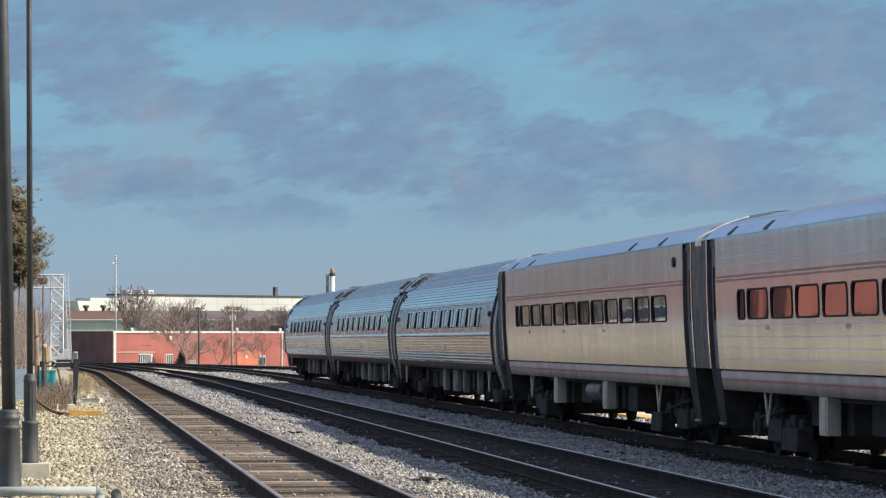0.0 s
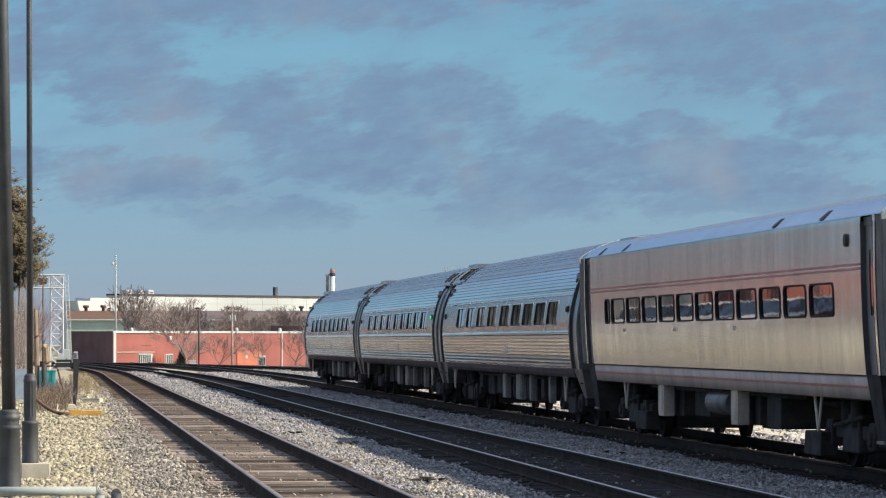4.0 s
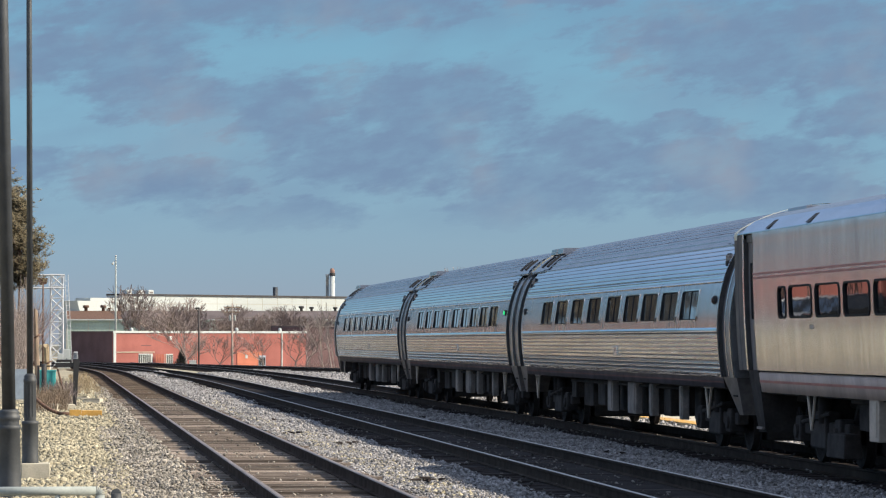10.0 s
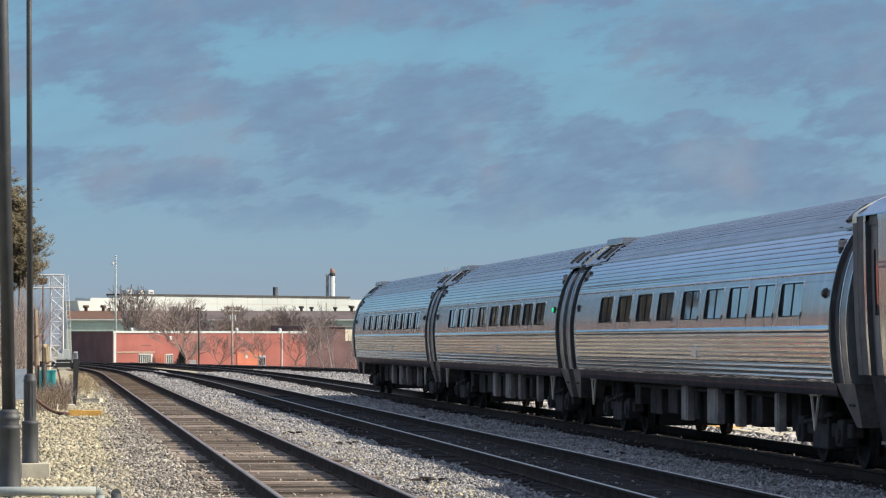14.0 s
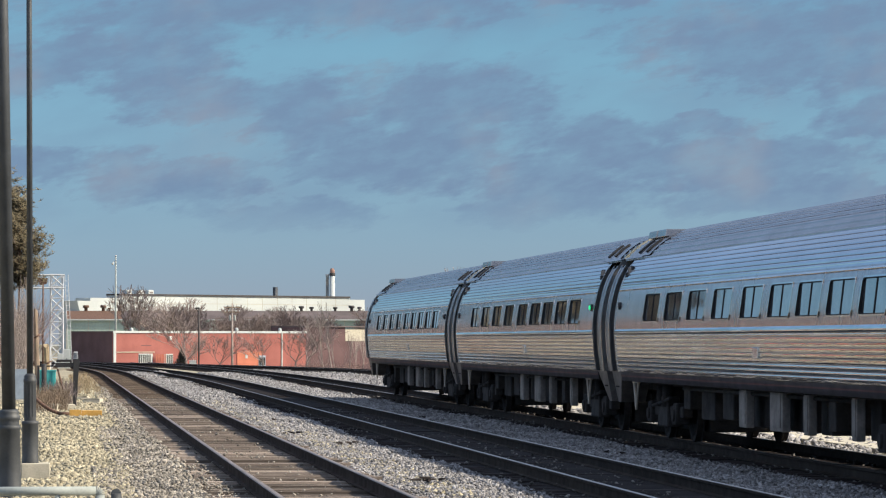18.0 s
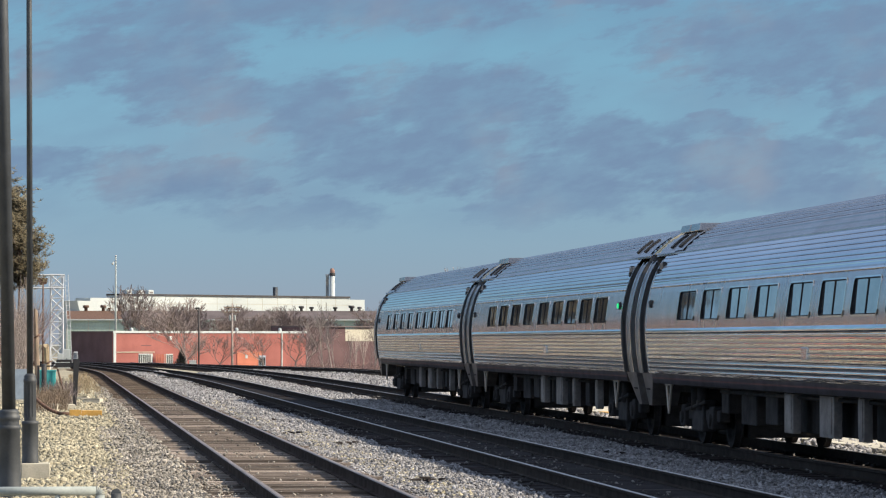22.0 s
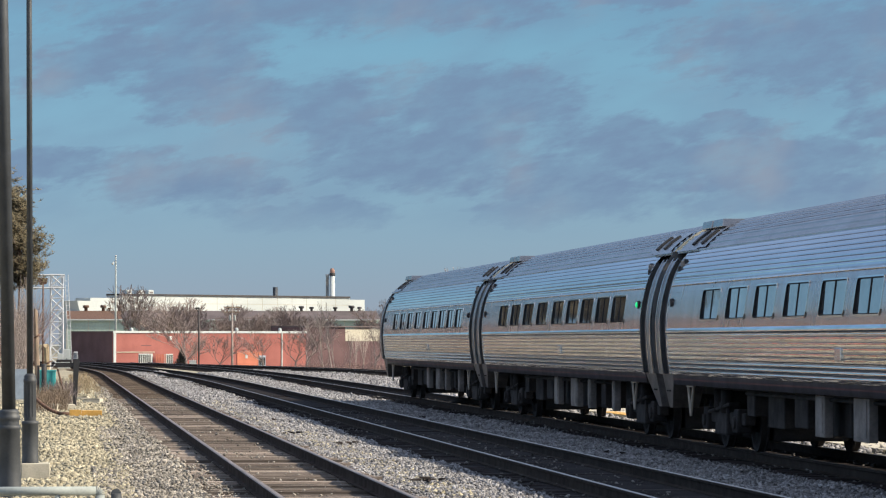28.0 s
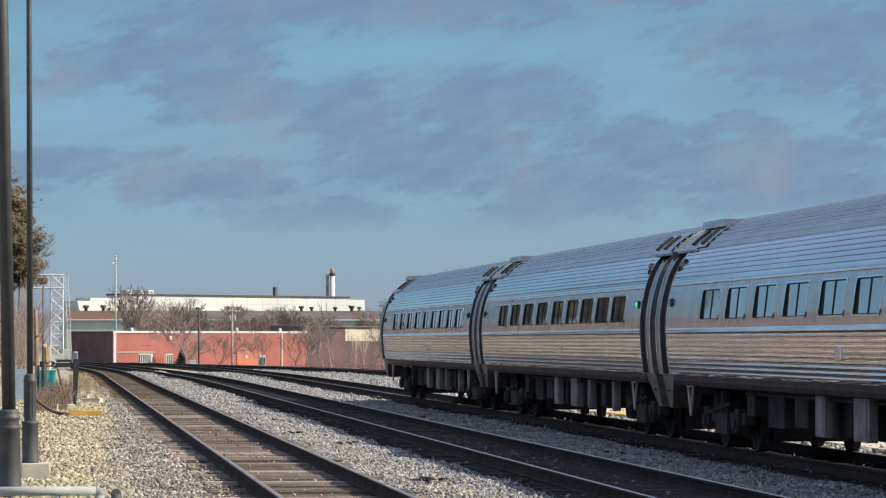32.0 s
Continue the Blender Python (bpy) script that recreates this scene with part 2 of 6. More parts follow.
CARSILVER = material("silver_car_paint", (0.5, 0.51, 0.53), 0.3, 0.6, 0.08, 1.0, 10.0)
CLADDING = material("grey_metal_cladding", (0.1, 0.11, 0.125), 0.8, 0.0, 0.35, 0.15, 1.2)
BARK = material("grey_bark", (0.23, 0.19, 0.175), 0.95, 0.0, 0.35, 3.0, 30.0, island=0.5)
TWIG = material("brown_twigs", (0.235, 0.185, 0.17), 0.95, 0.0, 0.35, 1.0, 20.0, island=0.6)
BIRCH = material("pale_bark", (0.34, 0.29, 0.26), 0.9, 0.0, 0.3, 3.0, 30.0)
HEDGE = material("dark_hedge", (0.055, 0.055, 0.045), 0.9, 0.0, 0.4, 1.5, 20.0, island=0.8)
NEEDLE = material("dry_evergreen", (0.15, 0.125, 0.075), 0.9, 0.0, 0.45, 1.5, 20.0, island=0.9)
REDBRUSH = material("russet_brush", (0.3, 0.19, 0.16), 0.95, 0.0, 0.4, 0.6, 20.0, island=0.7)
GREYBRUSH = material("grey_mauve_brush", (0.2, 0.185, 0.195), 0.95, 0.0, 0.4, 0.6, 20.0, island=0.7)
STRAW = material("dry_grass", (0.4, 0.31, 0.19), 0.95, 0.0, 0.35, 2.0, 30.0, island=0.7)
DRYBRUSH = material("dry_brown_weeds", (0.24, 0.175, 0.12), 0.95, 0.0, 0.4, 2.0, 30.0, island=0.7)
YELLOW = material("yellow_painted_board", (0.6, 0.34, 0.08), 0.7, 0.0, 0.25, 5.0, 40.0)
RUSTY = material("brown_rusted_metal", (0.13, 0.07, 0.045), 0.8, 0.0, 0.35, 5.0, 40.0)
TEAL = material("teal_painted_panel", (0.06, 0.36, 0.36), 0.6, 0.0, 0.25, 3.0, 20.0)
BLUE = material("pale_blue_panel", (0.3, 0.36, 0.43), 0.6, 0.0, 0.2, 3.0, 20.0)
WOOD = material("weathered_pole_wood", (0.27, 0.2, 0.145), 0.9, 0.0, 0.3, 3.0, 40.0, 0.2, 40.0, stretch=(3, 3, 0.4))
BLACKIRON = material("black_iron", (0.03, 0.03, 0.032), 0.7, 0.0, 0.35, 4.0, 40.0)
ALUM = material("grey_galvanised_lattice", (0.56, 0.57, 0.58), 0.6, 0.0, 0.15, 3.0, 30.0)
GREENLENS = glowing("green_lens", (0.01, 0.5, 0.16), 0.9)
REDLENS = material("dark_red_lens", (0.05, 0.03, 0.03), 0.3, 0.0, 0.1, 5.0, 30.0)

# ---------------------------------------------------------------- mesh helpers


def part(name, bm, mat, parent=None, label=""):
    """Links a bmesh as one mesh object, under a thing or a part if one is given."""
    me = bpy.data.meshes.new(name)
    bm.normal_update()
    bm.to_mesh(me)
    bm.free()
    me.materials.append(mat)
    ob = new(name, me)
    if parent:
        ob.parent = parent
    if label:
        ob["label"] = label
    return ob


def shared(name, ob, parent=None, m=None):
    """A further object on the mesh of ob."""
    o = new(name, ob.data)
    o.parent = parent
    if m is not None:
        o.matrix_basis = m
    if "label" in ob:
        o["label"] = ob["label"]
    return o


def thing(name, label, category, m=None, group="", kind=""):
    ob = new(name)
    if m is not None:
        ob.matrix_basis = m
    return tagged(ob, label, category, group, kind)


def box(bm, x0, x1, y0, y1, z0, z1, taper=0.0, bevel=0.0):
    """A box; taper narrows the top."""
    t = taper
    vs = [bm.verts.new(c) for c in ((x0, y0, z0), (x1, y0, z0), (x1, y1, z0), (x0, y1, z0), (x0 + t, y0 + t, z1), (x1 - t, y0 + t, z1), (x1 - t, y1 - t, z1), (x0 + t, y1 - t, z1))]
    fs = [bm.faces.new([vs[i] for i in f]) for f in ((3, 2, 1, 0), (4, 5, 6, 7), (0, 1, 5, 4), (1, 2, 6, 5), (2, 3, 7, 6), (3, 0, 4, 7))]
    if bevel:
        es = list({e for f in fs for e in f.edges})
        bmesh.ops.bevel(bm, geom=es, offset=bevel, segments=2, affect="EDGES", profile=0.5)
    return bm


def rod(bm, a, b, r0, r1=None, n=8, caps=True):
    """A tapered round bar from a to b."""
    r1 = r0 if r1 is None else r1
    a, b = Vector(a), Vector(b)
    d = (b - a).normalized()
    u = d.orthogonal().normalized()
    v = d.cross(u)
    rings = []
    for c, r in ((a, r0), (b, r1)):
        rings.append([bm.verts.new(c + (u * math.cos(2 * math.pi * i / n) + v * math.sin(2 * math.pi * i / n)) * r) for i in range(n)])
    for i in range(n):
        f = bm.faces.new((rings[0][i], rings[0][(i + 1) % n], rings[1][(i + 1) % n], rings[1][i]))
        f.smooth = n > 6
    if caps and n > 2:
        bm.faces.new(rings[0][::-1])
        bm.faces.new(rings[1])
    return bm


def lathe(bm, profile, n=24, cx=0.0, cy=0.0):
    """Turns (radius, height) points about the vertical."""
    rings = [[bm.verts.new((cx + r * math.cos(2 * math.pi * i / n), cy + r * math.sin(2 * math.pi * i / n), z)) for i in range(n)] for r, z in profile]
    for p, q in zip(rings, rings[1:]):
        for i in range(n):
            f = bm.faces.new((p[i], p[(i + 1) % n], q[(i + 1) % n], q[i]))
            f.smooth = True
    bm.faces.new(rings[-1])
    return bm


def loft(bm, outline, stations, smooth=True):
    """Sweeps an open outline of (x, z) points along the stations y."""
    rows = [[bm.verts.new((x, y, z)) for x, z in outline] for y in stations]
    for p, q in zip(rows, rows[1:]):
        for i in range(len(outline) - 1):
            f = bm.faces.new((p[i], p[i + 1], q[i + 1], q[i]))
            f.smooth = smooth
    return rows


def fresh():
    return bmesh.new()


# ---------------------------------------------------------------- ground and tracks


def curve_of(x0, start, radius, heading=0.0, y_first=-40.0, length=330.0, step=2.0):
    """Centre line: straight to start, then a left-hand bend. A list of (x, y, heading)."""
    pts = []
    y = y_first
    while y < start:
        pts.append((x0 - heading * (y - start), y, heading))
        y += step
    n = int((length - (start - y_first)) / step)
    for i in range(n + 1):
        s = i * step
        a = heading + s / radius
        pts.append((x0 - radius * (math.cos(heading) - math.cos(a)), start + radius * (math.sin(a) - math.sin(heading)), a))
    return pts


LINES = {
    "siding": curve_of(3.30, 186.0, 1150.0),
    "middle": curve_of(7.485, 142.0, 2000.0),
    "main": curve_of(11.96, 166.0, 1500.0),
    "wye": curve_of(19.2, 193.5, 330.0, 0.045, length=360.0),
}


def along(pts, s):
    i = min(int(s), len(pts) - 2)
    f = s - i
    a, b = pts[i], pts[i + 1]
    return tuple(a[k] + (b[k] - a[k]) * f for k in range(3))


def wye_edge(x, y):
    """How far a place lies beyond the wye's outer side."""
    best = 1e9
    for px, py, a in LINES["wye"][::3]:
        d = (x - px) * math.cos(a) + (y - py) * math.sin(a)
        q = (x - px) ** 2 + (y - py) ** 2
        if q < best:
            best, out = q, d
    return out


def ground_height(x, y):
    if y < 150:
        return -0.235
    d = wye_edge(x, y)
    t = min(1, max(0, (d - 1.9) / 9.0))
    return -0.235 - 2.9 * t * t * (3 - 2 * t)


def build_ground():
    bm = fresh()
    xs = [-4000, -1500, -600, -250, -120, -60, -30] + [v * 2.0 for v in range(-10, 26)] + [60, 80, 120, 250, 600, 1500, 4000]
    ys = [-1500, -500, -150, -40] + [v * 10.0 for v in range(0, 15)] + [v * 3.0 for v in range(50, 111)] + [345, 380, 450, 600, 900, 1500, 2500, 4600]
    grid = [[bm.verts.new((x, y, ground_height(x, y))) for x in xs] for y in ys]
    for p, q in zip(grid, grid[1:]):
        for i in range(len(xs) - 1):
            f = bm.faces.new((p[i], p[i + 1], q[i + 1], q[i]))
            f.smooth = True
    ob = part("ground", bm, GROUND)
    tagged(ob, "pale crushed-stone ground along the railway", "ground", kind="structure")


build_ground()


def rail_profile(z):
    return [(-0.065, z - 0.172), (-0.065, z - 0.160), (-0.012, z - 0.145), (-0.010, z - 0.045), (-0.036, z - 0.034), (-0.036, z - 0.008), (-0.026, z),
            (0.026, z), (0.036, z - 0.008), (0.036, z - 0.034), (0.010, z - 0.045), (0.012, z - 0.145), (0.065, z - 0.160), (0.065, z - 0.172)]


def sweep(bm, profile, pts, side):
    rows = []
    for x, y, a in pts:
        ca, sa = math.cos(a), math.sin(a)
        rows.append([bm.verts.new((x + (side + px) * ca, y + (side + px) * sa, pz)) for px, pz in profile])
    for p, q in zip(rows, rows[1:]):
        for i in range(len(profile) - 1):
            bm.faces.new((p[i], p[i + 1], q[i + 1], q[i]))


def tie_mesh():
    bm = fresh()
    box(bm, -1.3, 1.3, -0.115, 0.115, -0.34, -0.172, 0.012)
    return bm


def build_track(key, label, first, near_from, near_to, last, top=0.0, wood=None, bed=None, web=None, head=None, fill=0.19):
    pts = LINES[key]
    track = thing("railway_track", label, "railway track", kind="structure")
    for side in (-0.7525, 0.7525):
        bm = fresh()
        prof = rail_profile(top)
        sweep(bm, prof, pts, side)
        rail = part("rail", bm, web or RAILSIDE, track, "rust-brown steel rail with a polished head")
        bm = fresh()
        sweep(bm, [(-0.037, top - 0.007), (-0.027, top + 0.003), (0.027, top + 0.003), (0.037, top - 0.007)] if head else [(-0.030, top + 0.0005), (-0.024, top + 0.003), (0.024, top + 0.003), (0.030, top + 0.0005)], pts, side)
        part("rail_head", bm, head or RAILTOP, rail, "bright worn running surface")
    if bed:
        bm = fresh()
        sweep(bm, [(-1.55, top - 0.26), (-1.2, top - 0.215), (-0.7, top - fill), (0.7, top - fill), (1.2, top - 0.215), (1.55, top - 0.26)], pts, 0.0)
        part("track_bed", bm, bed, track, "packed dirt between the ties")
    rng = random.Random(len(key))
    base = None
    rest_v, rest_f = [], []
    y = first
    while y < last:
        s = (y - pts[0][1]) / 2.0
        x, yy, a = along(pts, s)
        turn = a + rng.uniform(-0.02, 0.02)
        dz = rng.uniform(-0.03, 0.012) + top
        dx = rng.uniform(-0.06, 0.06)
        m = pose(x + dx, yy, dz, 0, rng.uniform(-0.4, 0.4), math.degrees(turn))
        if near_from <= y < near_to:
            if base is None:
                base = part("tie", tie_mesh(), wood or TIE, track)
                base.matrix_basis = m
            else:
                shared("tie", base, track, m)
        else:
            o = len(rest_v)
            for cx, cy, cz in ((-1.3, -.115, -.34), (1.3, -.115, -.34), (1.3, .115, -.34), (-1.3, .115, -.34), (-1.29, -.105, -.172), (1.29, -.105, -.172), (1.29, .105, -.172), (-1.29, .105, -.172)):
                rest_v.append(tuple(m @ Vector((cx, cy, cz))))
            rest_f += [tuple(o + i for i in f) for f in ((4, 5, 6, 7), (0, 1, 5, 4), (1, 2, 6, 5), (2, 3, 7, 6), (3, 0, 4, 7))]
        y += 0.535 + rng.uniform(-0.03, 0.03)
    me = bpy.data.meshes.new("ties")
    me.from_pydata(rest_v, [], rest_f)
    me.materials.append(wood or TIEFAR)
    tagged(new("ties", me), "weathered wooden ties far along the track", "", kind="stuff").parent = track
    return track


build_track("siding", "curving siding of rusty rails on weathered wooden ties", -38, 34, 120, 285, 0.0, None, DIRT, RAILSUNLIT, RAILDULL, 0.2)
build_track("middle", "middle track of dark rails on stained wooden ties", -38, 36, 90, 285, 0.0, TIE_D, DIRT_D, fill=0.172)
build_track("main", "main track of dark rails beneath the passenger cars", -38, 60, 130, 285, 0.0, TIE_D, DIRT_D, fill=0.172)
build_track("wye", "distant curving connecting track of dark rails", 150, 150, 150, 300, 0.05, TIE_D)

# crushed stone: jittered chips, thousands of them


def scatter(name, label, mat, seed, patches):
    rng = np.random.default_rng(seed)
    pos, size = [], []
    for x0, x1, y0, y1, per, s0, s1, z in patches:
        n = int((x1 - x0) * (y1 - y0) * per)
        p = np.stack([rng.uniform(x0, x1, n), rng.uniform(y0, y1, n), np.full(n, z) + rng.uniform(-0.012, 0.02, n)], 1)
        p[:, 2] += 0.03 * np.sin(p[:, 0] * 2.1 + p[:, 1] * 0.35) * np.sin(p[:, 1] * 0.5 + p[:, 0])
        pos.append(p)
        size.append(s0 + (s1 - s0) * rng.random(n) ** 1.6)
    pos, size = np.concatenate(pos), np.concatenate(size)
    n = len(pos)
    cube = np.array([(-1, -1, -1), (1, -1, -1), (1, 1, -1), (-1, 1, -1), (-1, -1, 1), (1, -1, 1), (1, 1, 1), (-1, 1, 1)], float) * 0.5
    v = cube[None] * rng.uniform(0.3, 1.25, (n, 8, 1)) * (np.array([1.35, 1.0, 0.62]) * size[:, None])[:, None]
    yaw = rng.uniform(0, math.pi, n)
    q = np.stack([np.cos(yaw), rng.normal(0, 0.24, n), rng.normal(0, 0.24, n), np.sin(yaw)], 1)
    q /= np.linalg.norm(q, axis=1, keepdims=True)
    w, x, y, z = q.T
    r = np.stack([1 - 2 * (y * y + z * z), 2 * (x * y - z * w), 2 * (x * z + y * w), 2 * (x * y + z * w), 1 - 2 * (x * x + z * z), 2 * (y * z - x * w),
                  2 * (x * z - y * w), 2 * (y * z + x * w), 1 - 2 * (x * x + y * y)], 1).reshape(n, 3, 3)
    v = np.einsum("nij,nkj->nki", r, v) + pos[:, None]
    faces = np.array([(3, 2, 1, 0), (4, 5, 6, 7), (0, 1, 5, 4), (1, 2, 6, 5), (2, 3, 7, 6), (3, 0, 4, 7)])
    f = (np.arange(n)[:, None, None] * 8 + faces[None]).reshape(-1)
    me = bpy.data.meshes.new(name)
    me.vertices.add(n * 8)
    me.vertices.foreach_set("co", v.reshape(-1))
    me.loops.add(len(f))
    me.loops.foreach_set("vertex_index", f.astype(np.int32))
    me.polygons.add(n * 6)
    me.polygons.foreach_set("loop_start", np.arange(0, n * 24, 4, dtype=np.int32))
    me.update(calc_edges=True)
    me.materials.append(mat)
    return tagged(new(name, me), label, "gravel", kind="stuff")


scatter("limestone_gravel", "pale yellow crushed limestone beside the siding", STONE_Y, 3, [
    (-2.6, 1.0, 24, 50, 400, 0.02, 0.075, -0.225), (-2.6, 1.1, 50, 75, 240, 0.026, 0.085, -0.225), (-2.6, 1.5, 75, 115, 90, 0.04, 0.1, -0.225), (-1.0, 1.7, 115, 180, 40, 0.06, 0.12, -0.22),
    (4.75, 5.5, 38, 75, 110, 0.018, 0.06, -0.215), (4.75, 5.2, 75, 115, 50, 0.03, 0.07, -0.215)])
spill_rng = random.Random(14)
SPILLS = []
spill_y = 35.0
while spill_y < 150:
    wide = spill_rng.uniform(0.25, 1.1) * (1 + spill_y / 90)
    left = spill_rng.uniform(2.0, 3.0)
    SPILLS.append((left, left + spill_rng.uniform(0.8, 1.7), spill_y, spill_y + wide, 7 if spill_y < 80 else 5, 0.012, 0.04, -0.178))
    spill_y += wide + spill_rng.uniform(0.4, 2.2) * (1 + spill_y / 90)
scatter("dusty_gravel", "brown-grey gravel toned for sun at the siding's shoulder", STONE_M, 4, [
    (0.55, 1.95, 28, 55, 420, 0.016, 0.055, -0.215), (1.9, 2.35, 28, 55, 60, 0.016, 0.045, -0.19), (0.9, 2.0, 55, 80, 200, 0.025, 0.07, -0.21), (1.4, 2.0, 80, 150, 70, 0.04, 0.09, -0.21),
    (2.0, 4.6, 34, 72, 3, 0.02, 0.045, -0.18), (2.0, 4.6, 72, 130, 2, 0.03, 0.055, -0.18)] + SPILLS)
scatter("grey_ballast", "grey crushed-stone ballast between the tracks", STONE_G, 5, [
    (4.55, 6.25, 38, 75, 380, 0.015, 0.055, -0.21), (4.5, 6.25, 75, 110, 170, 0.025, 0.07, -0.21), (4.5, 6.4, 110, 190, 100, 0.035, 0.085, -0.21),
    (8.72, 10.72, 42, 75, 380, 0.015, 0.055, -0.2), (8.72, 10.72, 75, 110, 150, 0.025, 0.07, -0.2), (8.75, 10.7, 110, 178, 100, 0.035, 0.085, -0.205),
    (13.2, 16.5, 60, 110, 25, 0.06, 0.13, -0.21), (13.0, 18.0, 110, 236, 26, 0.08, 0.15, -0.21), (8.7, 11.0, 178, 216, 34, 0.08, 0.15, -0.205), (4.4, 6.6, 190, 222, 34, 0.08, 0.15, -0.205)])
scatter("oily_ballast", "dark oily ballast between the rails", STONE_D, 6, [
    (6.2, 8.8, 36, 100, 7, 0.015, 0.045, -0.175), (10.7, 13.2, 44, 120, 8, 0.03, 0.06, -0.18)])

# ---------------------------------------------------------------- passenger cars
LENGTH = 26.03
ROUND = [(1.515, 1.20), (1.556, 1.50), (1.578, 1.80), (1.585, 2.05), (1.565, 2.30), (1.51, 2.60), (1.42, 2.90), (1.28, 3.17), (1.08, 3.42), (0.81, 3.63), (0.44, 3.81), (0.0, 3.88)]


def outline_at(points, step=0.02):
    """A smooth run of points along a half section."""
    out = []
    for i in range(len(points) - 1):
        p0 = points[max(0, i - 1)]
        p1, p2 = points[i], points[i + 1]
        p3 = points[min(len(points) - 1, i + 2)]
        n = max(2, int(math.dist(p1, p2) / step))
        for k in range(n):
            t = k / n
            out.append(tuple(0.5 * (2 * p1[c] + (p2[c] - p0[c]) * t + (2 * p0[c] - 5 * p1[c] + 4 * p2[c] - p3[c]) * t * t + (3 * p1[c] - p0[c] - 3 * p2[c] + p3[c]) * t ** 3) for c in (0, 1)))
    out.append(points[-1])
    return out


SECTION = outline_at(ROUND, 0.006)


def arc_from_top(z):
    """Length along the section from the crown down to a height."""
    d = 0.0
    for (x0, z0), (x1, z1) in zip(SECTION[::-1], SECTION[-2::-1]):
        if z1 < z:
            break
        d += math.hypot(x1 - x0, z1 - z0)
    return d


def fluted(z):
    """Depth of the ribs at a height on the side."""
    if 1.25 < z < 1.87:
        w = 0.5 + 0.5 * math.tanh(1.6 * math.cos(2 * math.pi * (z - 1.25) / 0.0775))
        return (0.009 if z < 1.45 else 0.0025) * w
    if 2.80 < z < 3.265:
        w = 0.5 + 0.5 * math.tanh(3.0 * (math.cos(2 * math.pi * (z - 2.80) / 0.0775) + 0.45))
        return 0.003 * w
    if z >= 3.30:
        w = 0.5 + 0.5 * math.tanh(4.0 * (math.cos(2 * math.pi * arc_from_top(z) / 0.135) - 0.55))
        return 0.014 * w
    return 0.0


def side_line(z0, z1, sign, inset=0.0, ribs=True):
    """The section's points from z0 to z1 on one side (sign -1 or 1), ribs added."""
    pts = [p for p in SECTION if z0 <= p[1] <= z1]
    out = []
    for i, (x, z) in enumerate(pts):
        a, b = pts[max(0, i - 1)], pts[min(len(pts) - 1, i + 1)]
        nx, nz = b[1] - a[1], -(b[0] - a[0])
        ln = math.hypot(nx, nz) or 1
        d = (fluted(z) if ribs else 0) - inset
        out.append((sign * (x + nx / ln * d), z + nz / ln * d))
    return out


def half_width(z):
    for (x0, z0), (x1, z1) in zip(SECTION, SECTION[1:]):
        if z0 <= z <= z1:
            return x0 + (x1 - x0) * (z - z0) / (z1 - z0 + 1e-9)
    return SECTION[-1][0]


AM_WINDOWS = [(8.52, 7.05), (6.37, 4.9), (4.2, 2.73), (2.0, 0.53), (-0.36, -1.83), (-2.45, -3.92), (-4.4, -5.87), (-6.38, -7.85), (-8.32, -9.79)]
WZ0, WZ1 = 2.13, 2.585
END, DOOR0, DOOR1 = 12.74, 11.68, 12.3


def ring(bm, x_of, y0, y1, z0, z1, w, depth, sign, r=0.07):
    """A rounded frame about an opening in a curved side."""
    def loop(e):
        pts = []
        rr = r + e
        for cy, cz, a0 in ((y1 - r, z1 - r, 0), (y0 + r, z1 - r, 90), (y0 + r, z0 + r, 180), (y1 - r, z0 + r, 270)):
            for k in range(5):
                a = radians(a0 + k * 22.5)
                pts.append((cy + rr * math.cos(a), cz + rr * math.sin(a)))
        return pts
    inner, outer = loop(0), loop(w)
    rows = []
    for pts, d in ((inner, -depth), (inner, 0.012), (outer, 0.012), (outer, -0.01)):
        rows.append([bm.verts.new((sign * (x_of(z) + d), y, z)) for y, z in pts])
    n = len(inner)
    for p, q in zip(rows, rows[1:]):
        for i in range(n):
            bm.faces.new((p[i], p[(i + 1) % n], q[(i + 1) % n], q[i]))


def pane(bm, x_of, y0, y1, z0, z1, depth, sign, lean=0.0):
    zs = [z0 + (z1 - z0) * i / 5 for i in range(6)]
    loft(bm, [(sign * (x_of(z) - depth - lean * (z1 - z) / (z1 - z0)), z) for z in zs], [y0, y1])


def banded_side(bm, line_of, y_from, y_to, holes, z0, z1):
    """A side from y_from to y_to whose band z0..z1 is cut by the holes."""
    cuts = sorted(holes)
    y = y_from
    for a, b in cuts:
        loft(bm, line_of(z0, z1), [y, a])
        y = b
    loft(bm, line_of(z0, z1), [y, y_to])


